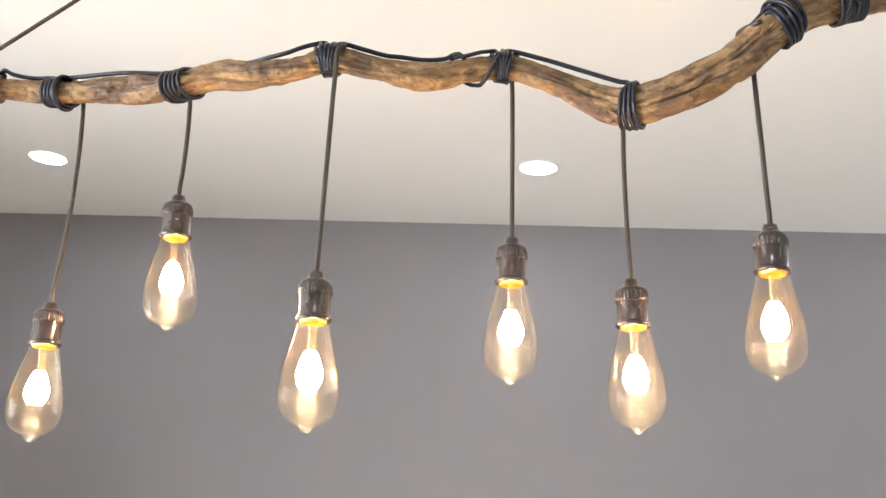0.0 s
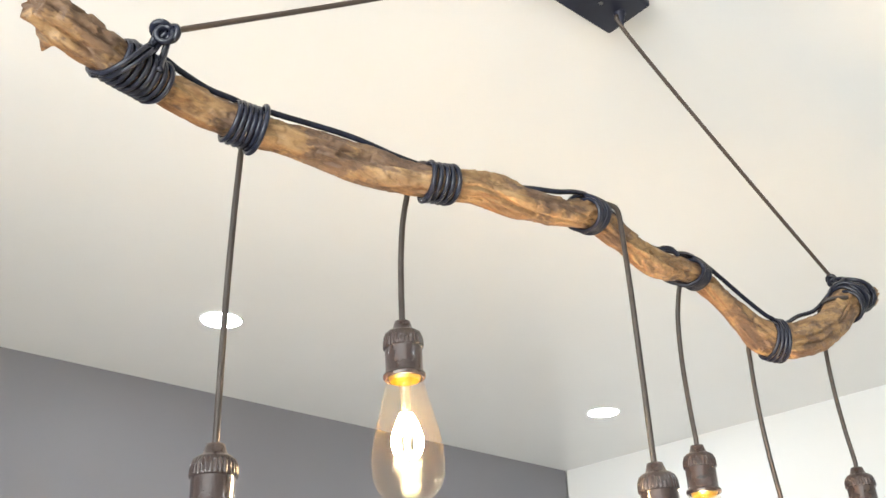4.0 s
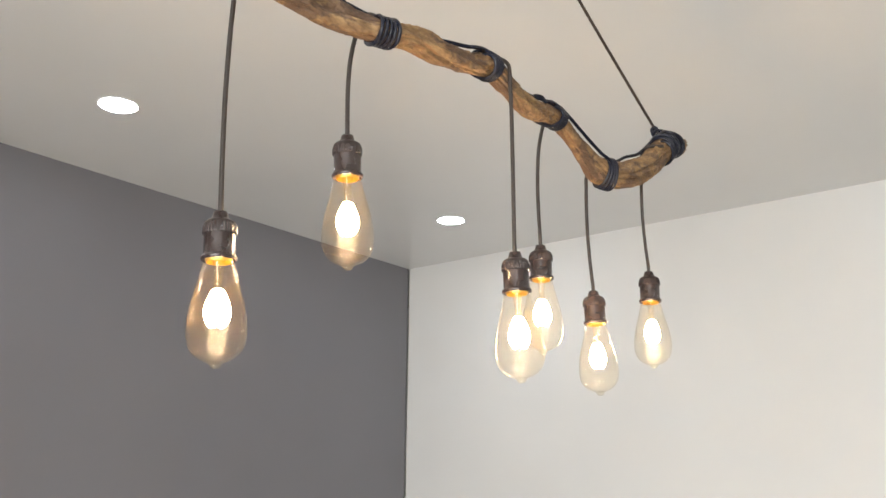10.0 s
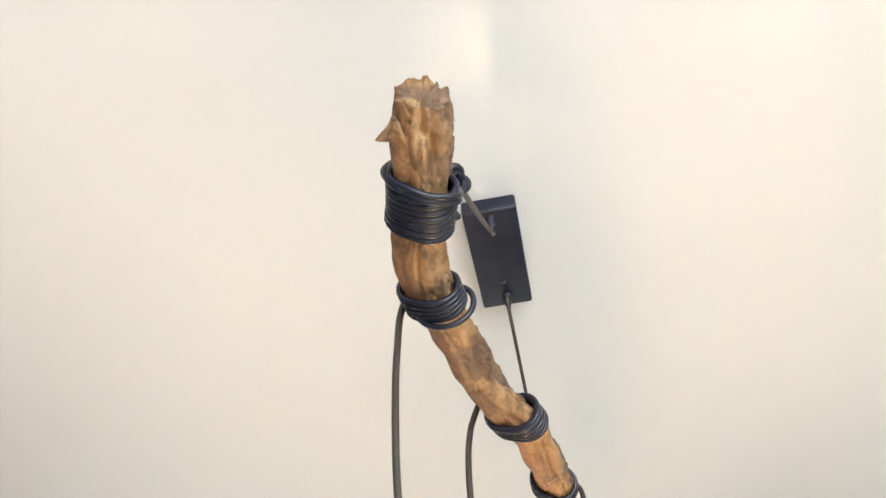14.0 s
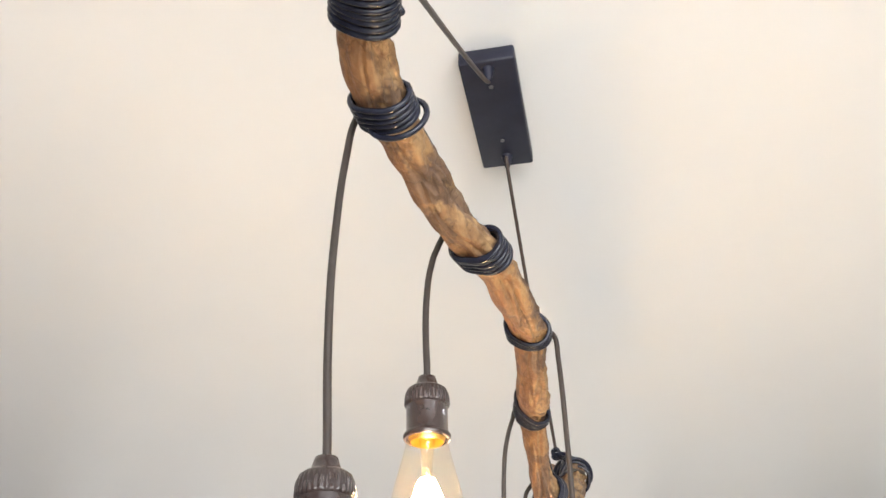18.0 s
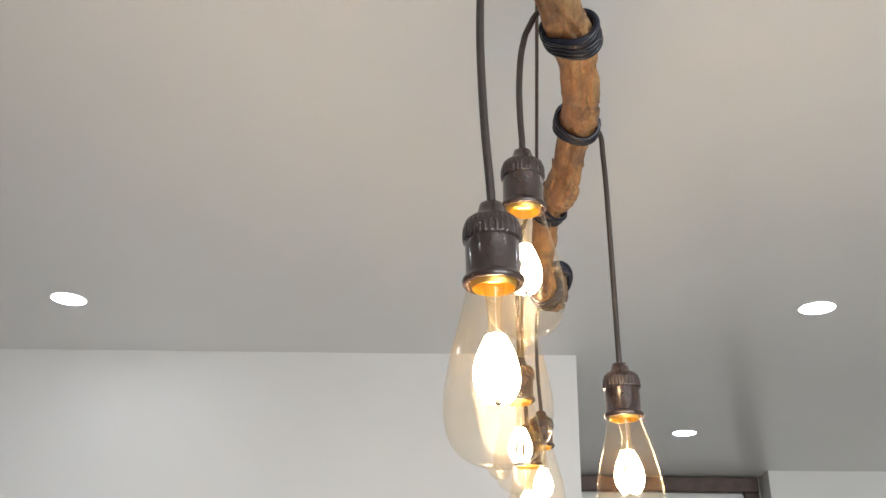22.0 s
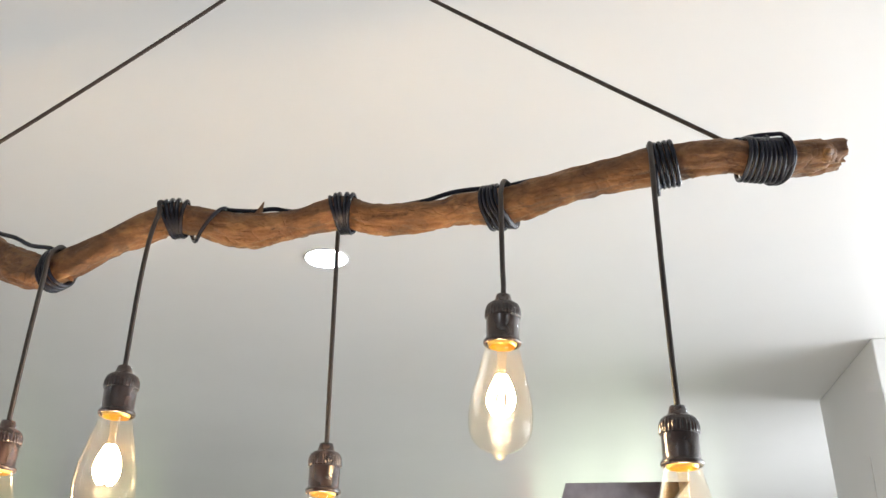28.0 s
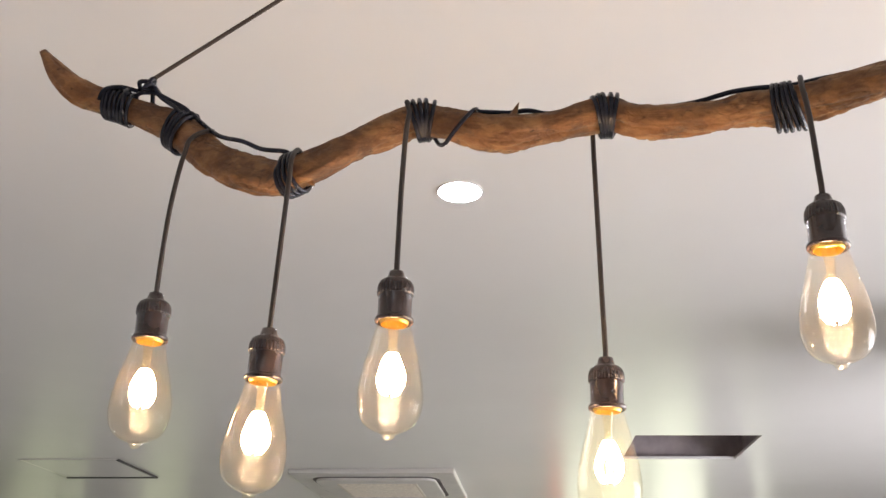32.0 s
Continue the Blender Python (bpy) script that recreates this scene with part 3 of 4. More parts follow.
def hang(name, bm, material, parent=None, label="", smooth=True):
    """A part of the lamp, given in the room's own measure."""
    if parent is None:
        bm.transform(INTO)
    return part(name, bm, material, parent or lamp, label, smooth)


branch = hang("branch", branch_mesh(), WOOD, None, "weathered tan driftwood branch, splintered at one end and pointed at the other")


def on_branch(name, bm, material, label=""):
    bm.transform(INTO)
    return part(name, bm, material, branch, label)


on_branch("snag", snag(0.085, -0.42, 0.0145, 0.0060, -0.6), WOOD, "small broken twig stub")
on_branch("snag", snag(-0.536, -1.85, 0.012, 0.0085, 0.35, 0.9), WOOD, "pointed splinter at the broken end")
on_branch("snag", snag(0.312, 3.05, 0.006, 0.0080, -0.8), WOOD, "short broken stub under the branch")
on_branch("snag", snag(-0.170, 3.0, 0.002, 0.0075, 0.4), WOOD, "low knot under the branch")

R = 0.0028
W = 0.0024  # the wound cord is pulled thinner


def coil_points(x, turns, pitch, begin=0.0, loose=0.0008, skew=0.0, seed=1):
    """A cord wound round the branch from x on; begin: the angle at which it starts; skew: slant of each turn along the branch."""
    rng = random.Random(seed)
    pts, steps = [], int(turns * 28)
    wob = [rng.uniform(-1, 1) for _ in range(int(turns) + 3)]
    for i in range(steps + 1):
        a = begin + 2 * math.pi * i / 28
        turn = i / 28
        w = float(np.interp(turn, range(len(wob)), wob))
        xx = x + pitch * turn + skew * math.cos(a - begin) + 0.0010 * w
        c, r, along, up, side = spine(xx)
        rr = girth(xx, a) + W + 0.0004 + loose * (1 + w) * 0.5 - 0.0080 * max(0.0, 1 - min(i, steps - i) / 6.0) ** 1.3
        pts.append(c + rr * (math.cos(a) * up + math.sin(a) * side))
    return pts


def winding(x, turns, begin=0.0, pitch=None, loose=0.0008, skew=0.0, seed=1, extra=None, label="tight winding of black cord"):
    """Side-by-side turns of cord centred on x, with any loose loops on top."""
    pitch = pitch or 2.06 * W
    bm = tube(coil_points(x - pitch * turns / 2, turns, pitch, begin, loose, skew, seed), W, 9)
    for line in extra or ():
        tube(line, W, 9, bm)
    return hang("winding", bm, CORD, None, label)


def loop_over(x, spread, begin, sweep, lift, over=None):
    """A turn of cord that crosses at a slant, lying on the wood or, within over = (centre, half width), on the winding."""
    pts = []
    for i in range(33):
        t = i / 32
        xx = x + spread * (t - 0.5)
        c, r, along, up, side = spine(xx)
        a = begin + sweep * t
        on = min(1.0, max(0.0, (over[1] + 0.003 - abs(xx - over[0])) / 0.004)) if over else 0.0
        rr = girth(xx, a) + W * (1.5 + 1.4 * on) + lift * math.sin(math.pi * t) - 0.010 * (1 - math.sin(math.pi * t)) ** 4
        pts.append(c + rr * (math.cos(a) * up + math.sin(a) * side))
    return pts


def ring_points(centre, normal, radius, steps=16, part_of=1.0):
    n = Vector(normal).normalized()
    u = n.orthogonal().normalized()
    v = n.cross(u)
    return [Vector(centre) + radius * (math.cos(2 * math.pi * part_of * i / steps) * u + math.sin(2 * math.pi * part_of * i / steps) * v) for i in range(steps + 1)]


def at_skin(x, angle, off=0.0):
    c, r, along, up, side = spine(x)
    return c + (girth(x, angle) + R + off) * (math.cos(angle) * up + math.sin(angle) * side)


winding(-0.4735, 8.2, 0.3, seed=3, loose=0.0005, label="broad tight winding of black cord near the broken end")
winding(-0.3765, 5.1, 6.3, seed=5, skew=0.001, loose=0.0005, extra=[loop_over(-0.3645, -0.006, 0.1, 4.3, 0.0062)])
winding(-0.1955, 5.2, 6.2, seed=7, skew=0.002, loose=0.0005, extra=[loop_over(-0.2080, 0.004, -6.0, 4.8, 0.0012)])
winding(-0.0155, 5.0, 0.2, seed=9, skew=0.001, loose=0.0005)
winding(0.182, 4.9, 6.3, seed=11, skew=0.0006, loose=0.0005)
winding(0.328, 3.9, 6.4, seed=13, skew=0.0008, loose=0.0005)
winding(0.488, 4.6, 6.3, seed=15, skew=0.002, extra=[loop_over(0.488, 0.012, -0.6, 3.0, 0.0005, (0.488, 0.010))])
winding(0.561, 7.1, 0.2, seed=17, skew=0.003, extra=[loop_over(0.555, -0.026, 0.0, 3.0, 0.001, (0.563, 0.015)), loop_over(0.555, 0.022, -2.8, 3.4, 0.0005, (0.563, 0.015))], label="thick knotted winding of black cord by the horn end")
# one slack turn that hangs clear of the wood beside its winding
slack = [at_skin(x, a, off) for x, a, off in ((0.176, 0.5, 0.001), (0.160, 0.45, 0.002), (0.146, 0.35, 0.0), (0.134, 0.05, 0.0), (0.129, -0.40, 0.001), (0.131, -0.95, 0.0), (0.137, -1.6, 0.0), (0.143, -2.2, 0.001), (0.148, -2.75, 0.001), (0.154, -3.3, 0.0025), (0.162, -3.9, 0.002), (0.170, -4.5, 0.001), (0.177, -5.0, 0.001))]
hang("slack_turn", tube(smooth_line(slack, 8), W, 9), CORD, None, "slack loop of black cord")

# cord running along the top of the branch from winding to winding
RUNS = [[at_skin(x, a, off) for x, a, off in run] for run in (
    ((-0.452, 0.10, 0.008), (-0.440, 0.40, 0.003), (-0.415, 0.55, 0.0), (-0.392, 0.50, 0.001), (-0.382, 0.45, 0.0)),
    ((-0.362, 0.60, 0.0005), (-0.345, 0.60, 0.001), (-0.285, 0.42, 0.001), (-0.240, 0.0, 0.0), (-0.215, -0.25, 0.001), (-0.200, -0.3, 0.0005)),
    ((-0.182, -0.4, 0.0005), (-0.150, -0.42, 0.0), (-0.115, -0.25, 0.0), (-0.090, 0.0, 0.001), (-0.062, 0.30, 0.003), (-0.035, 0.35, 0.004), (-0.020, 0.30, 0.001)),
    ((-0.004, 0.3, 0.001), (0.020, 0.25, 0.001), (0.045, 0.0, 0.000), (0.065, -0.22, 0.003), (0.088, -0.20, 0.002), (0.112, -0.2, 0.002), (0.124, -0.15, 0.002), (0.132, 0.0, 0.004), (0.138, 0.25, 0.003)),
    ((0.188, 0.45, 0.001), (0.225, 0.45, 0.004), (0.265, 0.4, 0.005), (0.305, 0.35, 0.003), (0.322, 0.3, 0.001)),
    ((0.336, -0.35, 0.004), (0.375, -0.5, 0.006), (0.405, -0.5, 0.008), (0.440, -0.5, 0.003), (0.470, -0.4, 0.001), (0.486, -0.3, 0.003)),
    ((0.494, -0.3, 0.004), (0.510, -0.5, 0.007), (0.528, -0.5, 0.010), (0.545, -0.4, 0.005)))]
for run in RUNS:
    # both ends slip under the turns of the windings
    for end, before, place in ((run[0], run[1], 0), (run[-1], run[-2], len(run))):
        c, *_ = spine(end.x)
        run.insert(place if place == 0 else len(run), end + (end - before).normalized() * 0.008 - (end - c).normalized() * 0.0065)
    hang("running_cord", tube(smooth_line(run, 8), R * 0.97, 9), CORD)

# ceiling plate, its screws and the two suspension cords
plate = hang("canopy", box(0.206, 0.072, 0.025, 0.0455, 0.0620, CEIL - 0.0125, 0.0035, 3), CANOPY, None, "black lacquered rectangular ceiling plate")
for sx in (-0.012, 0.092):
    bm = lathe([(0.0001, 0.0), (0.0022, 0.0), (0.0032, -0.0006), (0.0030, -0.0016), (0.0012, -0.0020), (0.0001, -0.0015)], 14)
    bm.transform(pose(sx, 0.0625, -0.0245))
    part("screw", bm, STEEL, plate, "small steel screw")
K1, K2 = Vector((0.127, 0.061, 2.457)), Vector((-0.042, 0.062, 2.457))
for k in (K1, K2):
    bm = lathe([(0.0085, 0.004), (0.0085, 0.0), (0.0065, -0.003), (0.0060, -0.010), (0.0045, -0.014), (0.0036, -0.020)], 18)
    bm.transform(pose(k.x, k.y, -0.0245))
    part("cord_grip", bm, CANOPY, plate, "black plastic cord grip")
H1, H2 = Vector((0.518, 0.048, 2.201)), Vector((-0.461, 0.062, 2.136))
for k, h in ((K1, H1), (K2, H2)):
    sag = Vector((0, 0, -0.004))
    hang("suspension_cord", tube(smooth_line([k + Vector((0, 0, 0.022)), k + (h - k) * 0.02, k + (h - k) * 0.5 + sag, h], 10), 0.0026, 9), CORD_BROWN, None, "straight taut cord up to the ceiling plate")
# knots where the suspension cords are tied
knot1 = tube(ring_points(H1 + Vector((0, 0, -0.004)), (0.8, 0.2, 0.5), 0.0052), R, 9)
tube(ring_points(H1 + Vector((0.003, -0.001, -0.009)), (0.5, 0.3, 1.0), 0.0062), R, 9, knot1)
for lag in (0.0, 0.0055):
    # down to the next winding, and over to the thick one by the horn
    tube(smooth_line([H1 + Vector((0, 0, -0.004)), at_skin(0.524, -0.15 - 60 * lag, 0.009), at_skin(0.512, -0.30 - 60 * lag, 0.005), at_skin(0.500, -0.40 - 60 * lag, 0.003), at_skin(0.490, -0.4 - 60 * lag, -0.002)], 8), R, 9, knot1)
tube(smooth_line([H1 + Vector((0.001, 0.001, -0.003)), H1 + Vector((0.014, 0.003, -0.004)), at_skin(0.550, -0.15, 0.008), at_skin(0.566, -0.55, 0.005), at_skin(0.578, -1.2, 0.002), at_skin(0.580, -2.0, -0.003)], 8), R, 9, knot1)
tube(smooth_line([H1 + Vector((0, 0.001, -0.003)), at_skin(0.536, 0.45, 0.006), at_skin(0.548, 1.1, 0.0055), at_skin(0.560, 1.9, 0.005), at_skin(0.566, 2.7, -0.003)], 8), R, 9, knot1)
hang("knot", knot1, CORD, None, "cord knot over the horn end")
knot2 = tube(ring_points(H2 + Vector((0.002, -0.003, -0.003)), (1.0, 0.3, 0.2), 0.0058), R, 9)
tube(ring_points(H2 + Vector((-0.004, -0.002, -0.006)), (0.5, 0.8, 0.3), 0.0065), R, 9, knot2)
tube(smooth_line([H2, H2 + Vector((-0.008, 0.004, -0.006)), at_skin(-0.474, 0.5, 0.004), at_skin(-0.480, -0.6, 0.004)], 6), R, 9, knot2)
tube(smooth_line([H2 + Vector((0, -0.002, -0.004)), at_skin(-0.466, 1.1, 0.004), at_skin(-0.470, 1.9, 0.003)], 6), R, 9, knot2)
for lag in (0.0, 0.0050):
    turns = [(-0.470, 0.70, 0.0045), (-0.477, 1.3, 0.0045), (-0.487, 2.1, 0.0035), (-0.492, 2.9, 0.0005), (-0.495, 3.7, -0.0004), (-0.496, 4.5, -0.0004), (-0.495, 5.3, -0.0004), (-0.492, 6.0, 0.0), (-0.487, 6.6, -0.0065)]
    tube(smooth_line([H2 + Vector((-0.002, -0.002, -0.003))] + [at_skin(x - lag, a, off) for x, a, off in turns], 8), W, 9, knot2)
tube(smooth_line([at_skin(-0.451, 0.2, 0.000), at_skin(-0.455, -0.1, 0.004), at_skin(-0.464, -0.25, 0.0065), at_skin(-0.478, -0.3, 0.0085), at_skin(-0.489, -0.4, 0.0075), at_skin(-0.495, -0.75, 0.005), at_skin(-0.498, -1.35, 0.003), at_skin(-0.498, -2.2, 0.001), at_skin(-0.494, -2.9, -0.007)], 8), W, 9, knot2)
tube(ring_points(H2 + Vector((-0.006, 0.001, -0.001)), (0.2, 0.4, 1.0), 0.0068), R, 9, knot2)
hang("knot", knot2, CORD, None, "cord knot near the broken end")


# ---- sockets and bulbs ----
def socket_body():
    return lathe([(0.0040, 0.0), (0.0070, -0.0008), (0.0078, -0.0035), (0.0092, -0.0080), (0.0118, -0.0105), (0.0160, -0.0125), (0.0163, -0.0262),
                  (0.0164, -0.0300), (0.0163, -0.0470), (0.0168, -0.0480), (0.0172, -0.0490), (0.0172, -0.0500)], 40, True, False)


def socket_ring():
    return lathe([(0.0095, -0.0085), (0.0135, -0.0104), (0.0160, -0.0130), (0.0173, -0.0158), (0.0179, -0.0185), (0.0181, -0.0240), (0.0178, -0.0254), (0.0160, -0.0262)], 180, False, False, 30, (-0.0150, -0.0241), 0.0011)


def socket_flange():
    return lathe([(0.0160, -0.0478), (0.0176, -0.0484), (0.0186, -0.0498), (0.0188, -0.0512), (0.0184, -0.0528), (0.0177, -0.0536), (0.0158, -0.0536), (0.0150, -0.0500), (0.0148, -0.0420)], 44, False, False)


def glass_body():
    p = [(0.0144, -0.0440), (0.0148, -0.0500), (0.0158, -0.0545), (0.0174, -0.0610), (0.0197, -0.0705), (0.0224, -0.0810), (0.0256, -0.0930), (0.0283, -0.1050),
         (0.0299, -0.1150), (0.0306, -0.1230), (0.0305, -0.1310), (0.0294, -0.1385), (0.0271, -0.1450), (0.0234, -0.1505), (0.0182, -0.1548), (0.0129, -0.1573),
         (0.0080, -0.1588), (0.0040, -0.1594), (0.0004, -0.1596)]
    line = smooth_line([(r, 0, z) for r, z in p], 3)
    return lathe([(max(0.0003, q[0]), q[2]) for q in line], 48, False, True)


def seal_tip():
    return lathe([(0.0082, -0.1586), (0.0068, -0.1598), (0.0058, -0.1616), (0.0050, -0.1634), (0.0034, -0.1648), (0.0004, -0.1653)], 24, False, True)


def stem():
    return lathe([(0.0070, -0.0500), (0.0056, -0.0590), (0.0043, -0.0680), (0.0040, -0.0820), (0.0030, -0.0870), (0.0012, -0.0890)], 20, False, True)


def filament(k, count=8):
    a = 2 * math.pi * k / count
    b = a + math.pi / count
    pts = [Vector((r * math.cos(q), r * math.sin(q), z)) for r, q, z in ((0.0040, a, -0.0850), (0.0085, a + 0.12, -0.0945), (0.0116, b, -0.1050), (0.0108, b, -0.1145), (0.0060, b, -0.1220))]
    return tube(smooth_line(pts, 3), 0.0021, 6)


def holder():
    bm = tube([(0, 0, -0.087), (0, 0, -0.1245)], 0.0009, 6)
    for k in range(8):
        b = 2 * math.pi * (k + 0.5) / 8
        tube([(0, 0, -0.1245), (0.0060 * math.cos(b), 0.0060 * math.sin(b), -0.1220)], 0.0005, 5, bm)
    return bm


# per pendant: its winding, where the cord leaves it, the side on which it comes down, top of the socket, tip of the bulb, belly in x and y, how far it springs out
PENDANTS = [(-0.3765, -0.361, -1, (-0.358, 0.125, 1.838), (-0.354, 0.120, 1.677), (0.0015, 0.0075, 0.003), "on the longest cord beside the broken end"),
            (-0.1955, -0.204, -1, (-0.204, 0.099, 1.967), (-0.196, 0.098, 1.804), (-0.0003, 0.002, 0.007), "on a short cord"),
            (-0.0155, 0.000, 1, (0.000, 0.000, 1.850), (0.004, -0.005, 1.687), (0.0, 0.0015, 0.001), "on a long cord that hangs apart from the others"),
            (0.182, 0.193, -1, (0.197, 0.090, 1.917), (0.199, 0.090, 1.755), (0.0, 0.002, 0.001), "on a middling cord"),
            (0.330, 0.321, -1, (0.327, 0.077, 1.868), (0.333, 0.074, 1.706), (-0.0015, 0.004, 0.004), "under the low bend of the branch"),
            (0.484, 0.459, -1, (0.469, 0.050, 1.923), (0.468, 0.048, 1.759), (0.002, 0.0045, 0.0), "below the horn end")]
shared = {}


def alike(name, make, material, parent, label="", smooth=True):
    """Parts that repeat share one mesh."""
    if name not in shared:
        first = part(name.split(":")[0], make(), material, parent, label, smooth)
        shared[name] = first.data
        return first
    ob = new(name.split(":")[0], shared[name])
    ob.parent = parent
    return tagged(ob, label) if label else ob


for i, (wound, leave, side_sign, top, tip, bow, where) in enumerate(PENDANTS):
    s, t = Vector(top), Vector(tip)
    x = leave
    for _ in range(4):
        flank = at_skin(x, side_sign * 1.65, 1.6 * R + bow[2])
        x += leave - flank.x
    under = at_skin(0.5 * wound + 0.5 * x, -0.9 * side_sign, -0.9 * R)
    over = at_skin(0.1 * wound + 0.9 * x, 0.15 * side_sign, 0.1 * R)
    shoulder = at_skin(x, side_sign * 0.95, 0.6 * R + 0.3 * bow[2])
    axis = (t - s).normalized()

    def drop(k):
        q = flank.lerp(s, k)
        belly = math.sin(math.pi * k ** 0.85)
        q.x += bow[0] * belly
        q.y = flank.y + (s.y - flank.y) * (1 - (1 - k) ** 5) + bow[1] * belly
        return q

    line = smooth_line([under, over, shoulder, flank, drop(0.10), drop(0.25), drop(0.5), drop(0.75), s - axis * 0.010, s + axis * 0.004], 8)
    hang("hanging_cord", tube(line, R, 10), DROP, None, "black cord that carries a bulb, " + where)
    m = Matrix.Translation(s - Vector((0, 0, CEIL))) @ (-axis).to_track_quat("Z", "Y").to_matrix().to_4x4()
    spin = pose(0, 0, 0, 0, 0, 37 * i)
    sock = alike("socket", socket_body, BAKELITE, lamp, "glossy dark brown bakelite lamp socket")
    sock.matrix_local = m @ spin
    alike("knurled_ring", socket_ring, BAKELITE, sock, "ribbed grip ring")
    alike("flange", socket_flange, BAKELITE, sock, "rolled lower lip")
    alike("screw_shell", lambda: lathe([(0.0030, -0.0455), (0.0142, -0.0458), (0.0148, -0.0470), (0.0142, -0.0485), (0.0146, -0.0500), (0.0138, -0.0530), (0.0128, -0.0556)], 28, True, False), BRASS, sock, "brass screw shell, glowing amber in the lamplight")
    bulb = alike("bulb", glass_body, GLASS, lamp, "clear teardrop bulb, lit warm")
    bulb.matrix_local = m @ spin
    alike("stem", stem, STEMGLASS, bulb, "clear glass stem, bright in the lamplight")
    alike("seal_tip", seal_tip, TIPGLASS, bulb, "thick glass tip")
    alike("filament_holder", holder, STEEL, bulb, "thin support wires")
    for k in range(8):
        alike("filament:%d" % k, lambda: filament(k), GLOWING, bulb, "glowing filament")

# ---- downlights ----


def downlight(x, y, label):
    d = tagged(empty("downlight", pose(x, y, CEIL)), label, "downlight", "recessed ceiling lights")
    alike("trim_ring", lambda: lathe([(0.052, 0.002), (0.0525, -0.0015), (0.0510, -0.0030), (0.0490, -0.0032), (0.0472, -0.0022), (0.0470, 0.002)], 48, False, False), RING, d, "thin white trim ring")
    alike("diffuser", lambda: lathe([(0.0472, -0.0015), (0.043, -0.0024), (0.0005, -0.0028)], 40, False, True), LENS, d, "round lit diffuser")
    return d


for x, y in ((-1.135, 1.306), (0.209, 1.365), (1.509, 1.325), (-1.04, -0.945), (0.288, -0.868), (1.555, -0.785), (3.06, -0.712)):
    downlight(x, y, "round cool-white recessed light, switched on, in the ceiling")


# ---- ceiling fittings of the far part ----
def access_panel(x, y, turn, size, label, droop=0.004):
    m = pose(x, y, CEIL, 0, 0, turn)
    p = tagged(empty("access_panel", m), label, "access panel", "ceiling access panels")
    part("leaf", box(size - 0.024, size - 0.024, 0.006, 0, 0, -0.0005, 0.001), CEILING, p, smooth=False)
    for sx, sy, lx, ly in ((0, 1, size, 0.012), (0, -1, size, 0.012), (1, 0, 0.012, size - 0.024), (-1, 0, 0.012, size - 0.024)):
        # two sides get proud dark strips that imitate the shaded recess walls
        shade_side = sy < 0 or sx < 0
        part("edge_strip", box(lx, ly, 0.013 if shade_side else 0.006, sx * (size - 0.012) / 2, sy * (size - 0.012) / 2, -0.0035 if shade_side else 0.0, 0.0005), RECESS_SHADE if shade_side else PLASTIC, p, "dark strip standing in for the shaded edge of the recess" if shade_side else "", smooth=False)
    return p


access_panel(2.92, -3.98, 4.0, 0.57, "white square ceiling access panel with a dark edge")
access_panel(3.06, -6.28, 3.0, 0.57, "white square ceiling access panel with a dark edge")
access_panel(3.25, -9.35, 5.0, 0.57, "white square ceiling access panel with a dark edge")
access_panel(-0.28, -6.55, 5.0, 0.57, "white square ceiling access panel with a dark edge")

ac = tagged(empty("air_conditioner", pose(1.335, -4.60, CEIL, 0, 0, 4.0)), "white ceiling cassette air conditioner with a beige grille", "air conditioner")
bm = box(0.95, 0.95, 0.030, 0, 0, -0.012, 0.010, 3)
part("fascia", bm, PLASTIC, ac, "white square fascia", smooth=False)


def rounded_slab(half, corner, z0, z1):
    """A square slab with rounded corners between two heights."""
    slab, rings = bmesh.new(), []
    for inset, z in ((0.0, z0), (0.0, z1 + 0.003), (0.003, z1)):
        ring = []
        for k in range(4):
            for a in np.linspace(0, math.pi / 2, 9).tolist():
                reach = half - corner
                q = Vector((reach + (corner - inset) * math.cos(a), reach + (corner - inset) * math.sin(a), z))
                ring.append(slab.verts.new(pose(0, 0, 0, 0, 0, 90 * k) @ q))
        rings.append(ring)
    for low, high in zip(rings, rings[1:]):
        for k in range(len(low)):
            slab.faces.new((low[k], low[(k + 1) % len(low)], high[(k + 1) % len(low)], high[k]))
    slab.faces.new(rings[0])
    slab.faces.new(rings[-1])
    return slab


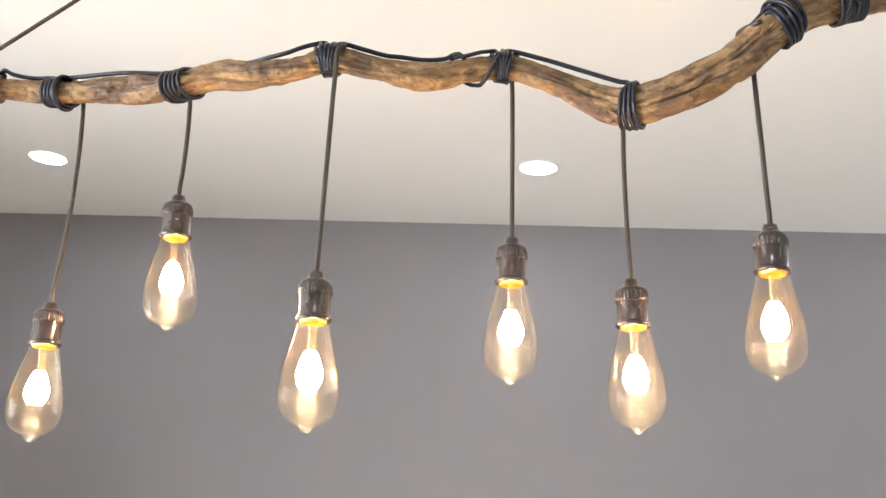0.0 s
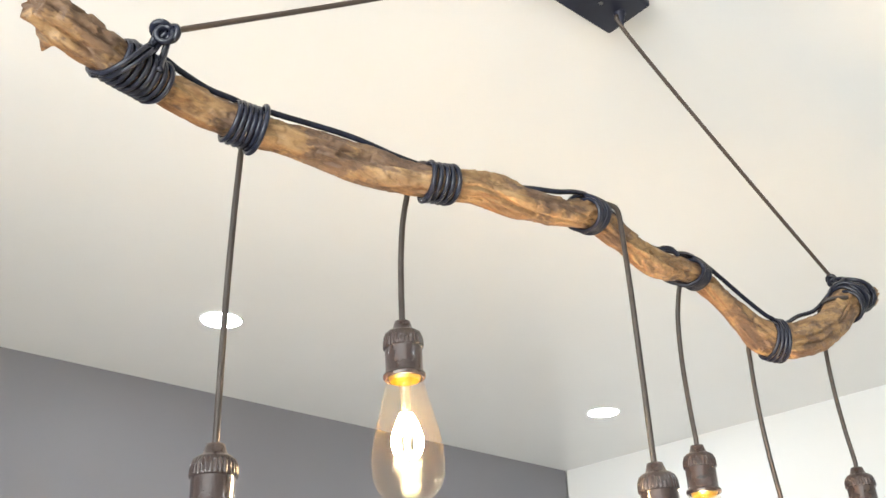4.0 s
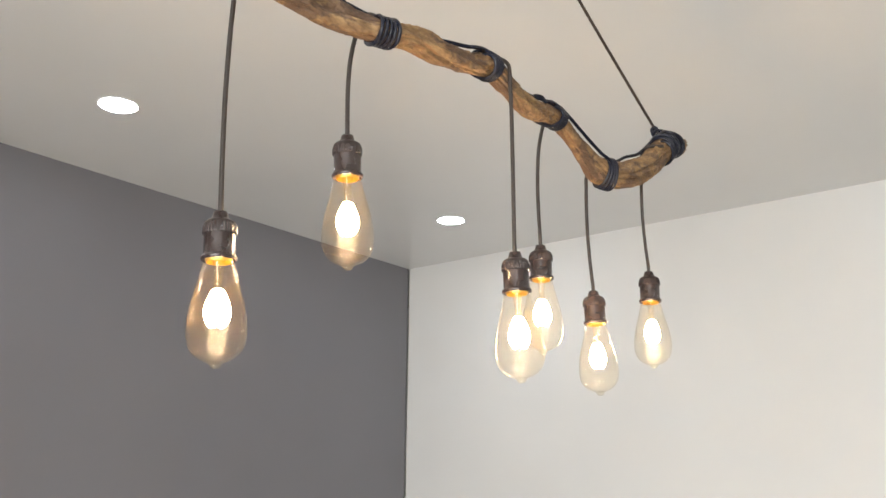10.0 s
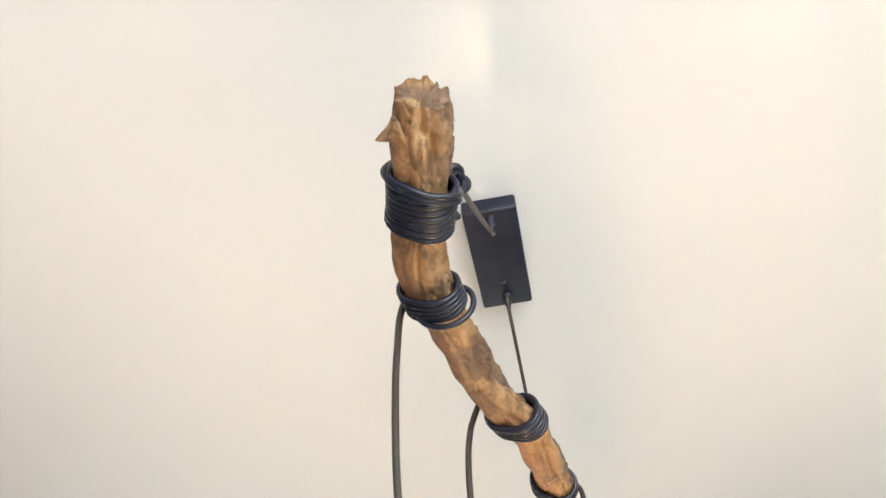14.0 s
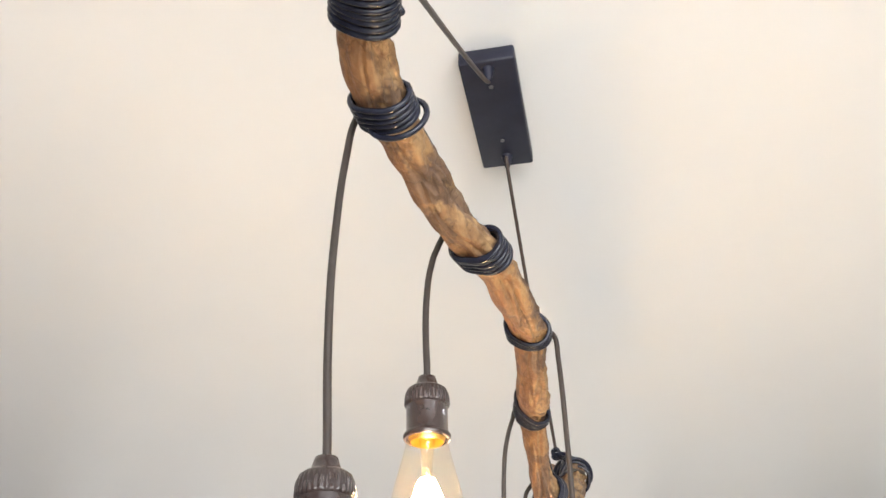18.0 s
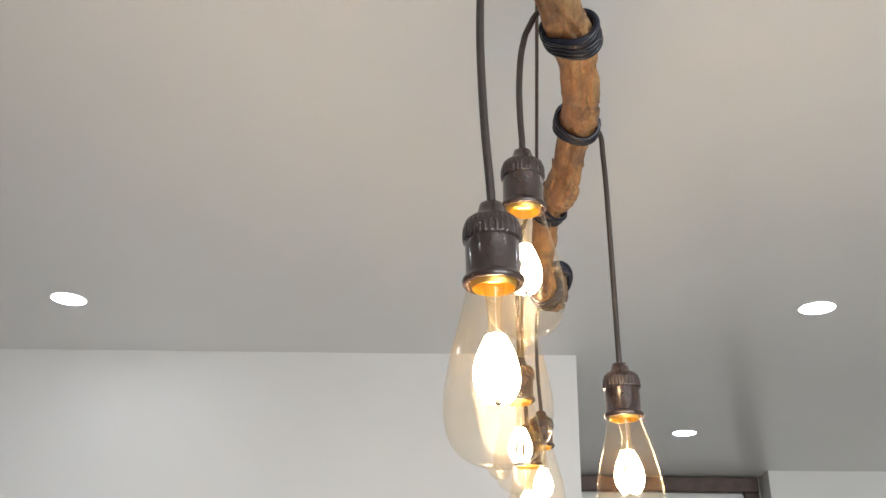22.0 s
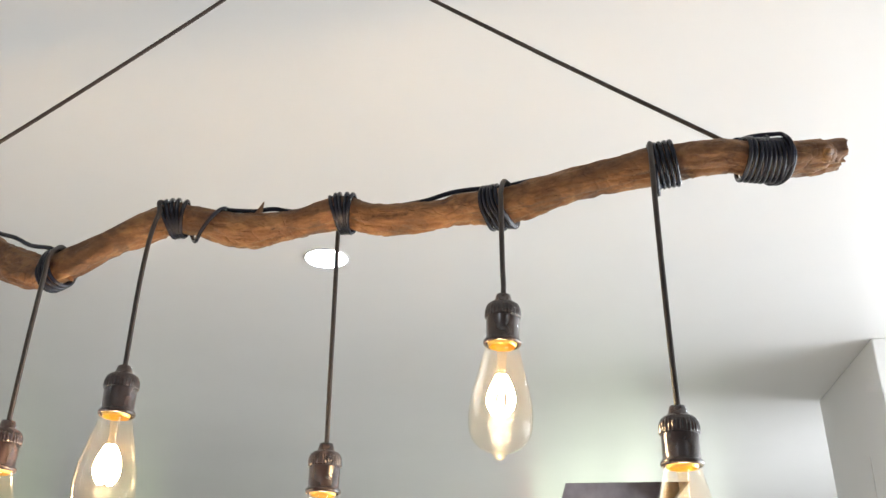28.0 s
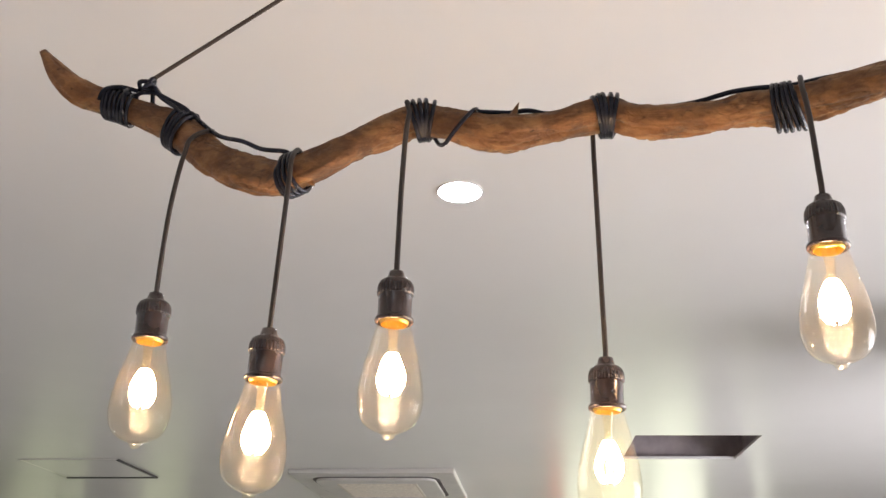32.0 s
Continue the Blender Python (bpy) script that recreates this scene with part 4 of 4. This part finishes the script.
part("slot", rounded_slab(0.374, 0.105, -0.022, -0.0295), VOID, ac, "dark rounded air slot", smooth=False)
part("inner_panel", rounded_slab(0.352, 0.085, -0.027, -0.0440), PLASTIC, ac, "white inner panel with rounded corners", smooth=False)
part("grille_plate", box(0.47, 0.47, 0.006, 0, 0, -0.046, 0.002), GRILLE, ac, "beige intake grille", smooth=False)
for k in range(17):
    part("grille_bar", box(0.44, 0.010, 0.003, 0, -0.208 + 0.026 * k, -0.0500, 0.0005), GRILLE, ac, smooth=False)


def far_pendant(x, y, label):
    p = tagged(empty("small_pendant", pose(x, y, CEIL)), label, "pendant lamp", "small pendants over the far tables")
    part("canopy", lathe([(0.050, 0.0), (0.052, -0.012), (0.048, -0.022), (0.008, -0.026), (0.006, -0.045)], 28, True, True), CANOPY, p, "dark round ceiling rose")
    part("cord", tube([(0, 0, -0.02), (0, 0, -0.45), (0, 0, -0.9)], 0.006, 8), CANOPY, p, "dark straight drop cord")
    return p


for x, y in ((4.21, -7.56), (3.94, -7.60), (2.65, -7.53), (2.35, -7.51)):
    far_pendant(x, y, "slim dark pendant drop hanging from the far ceiling")

# brown door frame at the end of the passage
door = tagged(empty("door_1"), "dark brown wooden door frame reaching the ceiling", "door frame", kind="structure")
part("head", box(0.06, 1.06, 0.075, 4.040, -0.745, CEIL - 0.045, 0.006), BROWNWOOD, door, smooth=False)
part("jamb", box(0.06, 0.075, CEIL - 0.084, 4.040, -1.235, (CEIL - 0.084) / 2, 0.006), BROWNWOOD, door, smooth=False)
part("jamb", box(0.06, 0.075, CEIL - 0.084, 4.040, -0.255, (CEIL - 0.084) / 2, 0.006), BROWNWOOD, door, smooth=False)
part("door_leaf", box(0.03, 0.90, CEIL - 0.10, 4.044, -0.745, (CEIL - 0.09) / 2, 0.004), WHITE, door, "pale flush door leaf", smooth=False)

# a fine pale thread stuck to the near column
thread = [(-1.058, -1.80, 2.22), (-1.0575, -1.815, 2.10), (-1.0575, -1.812, 1.98), (-1.0575, -1.83, 1.88), (-1.0575, -1.86, 1.80)]
tagged(part("thread", tube(smooth_line(thread, 6), 0.0012, 6), THREAD), "fine pale thread hanging on the white column", "thread")
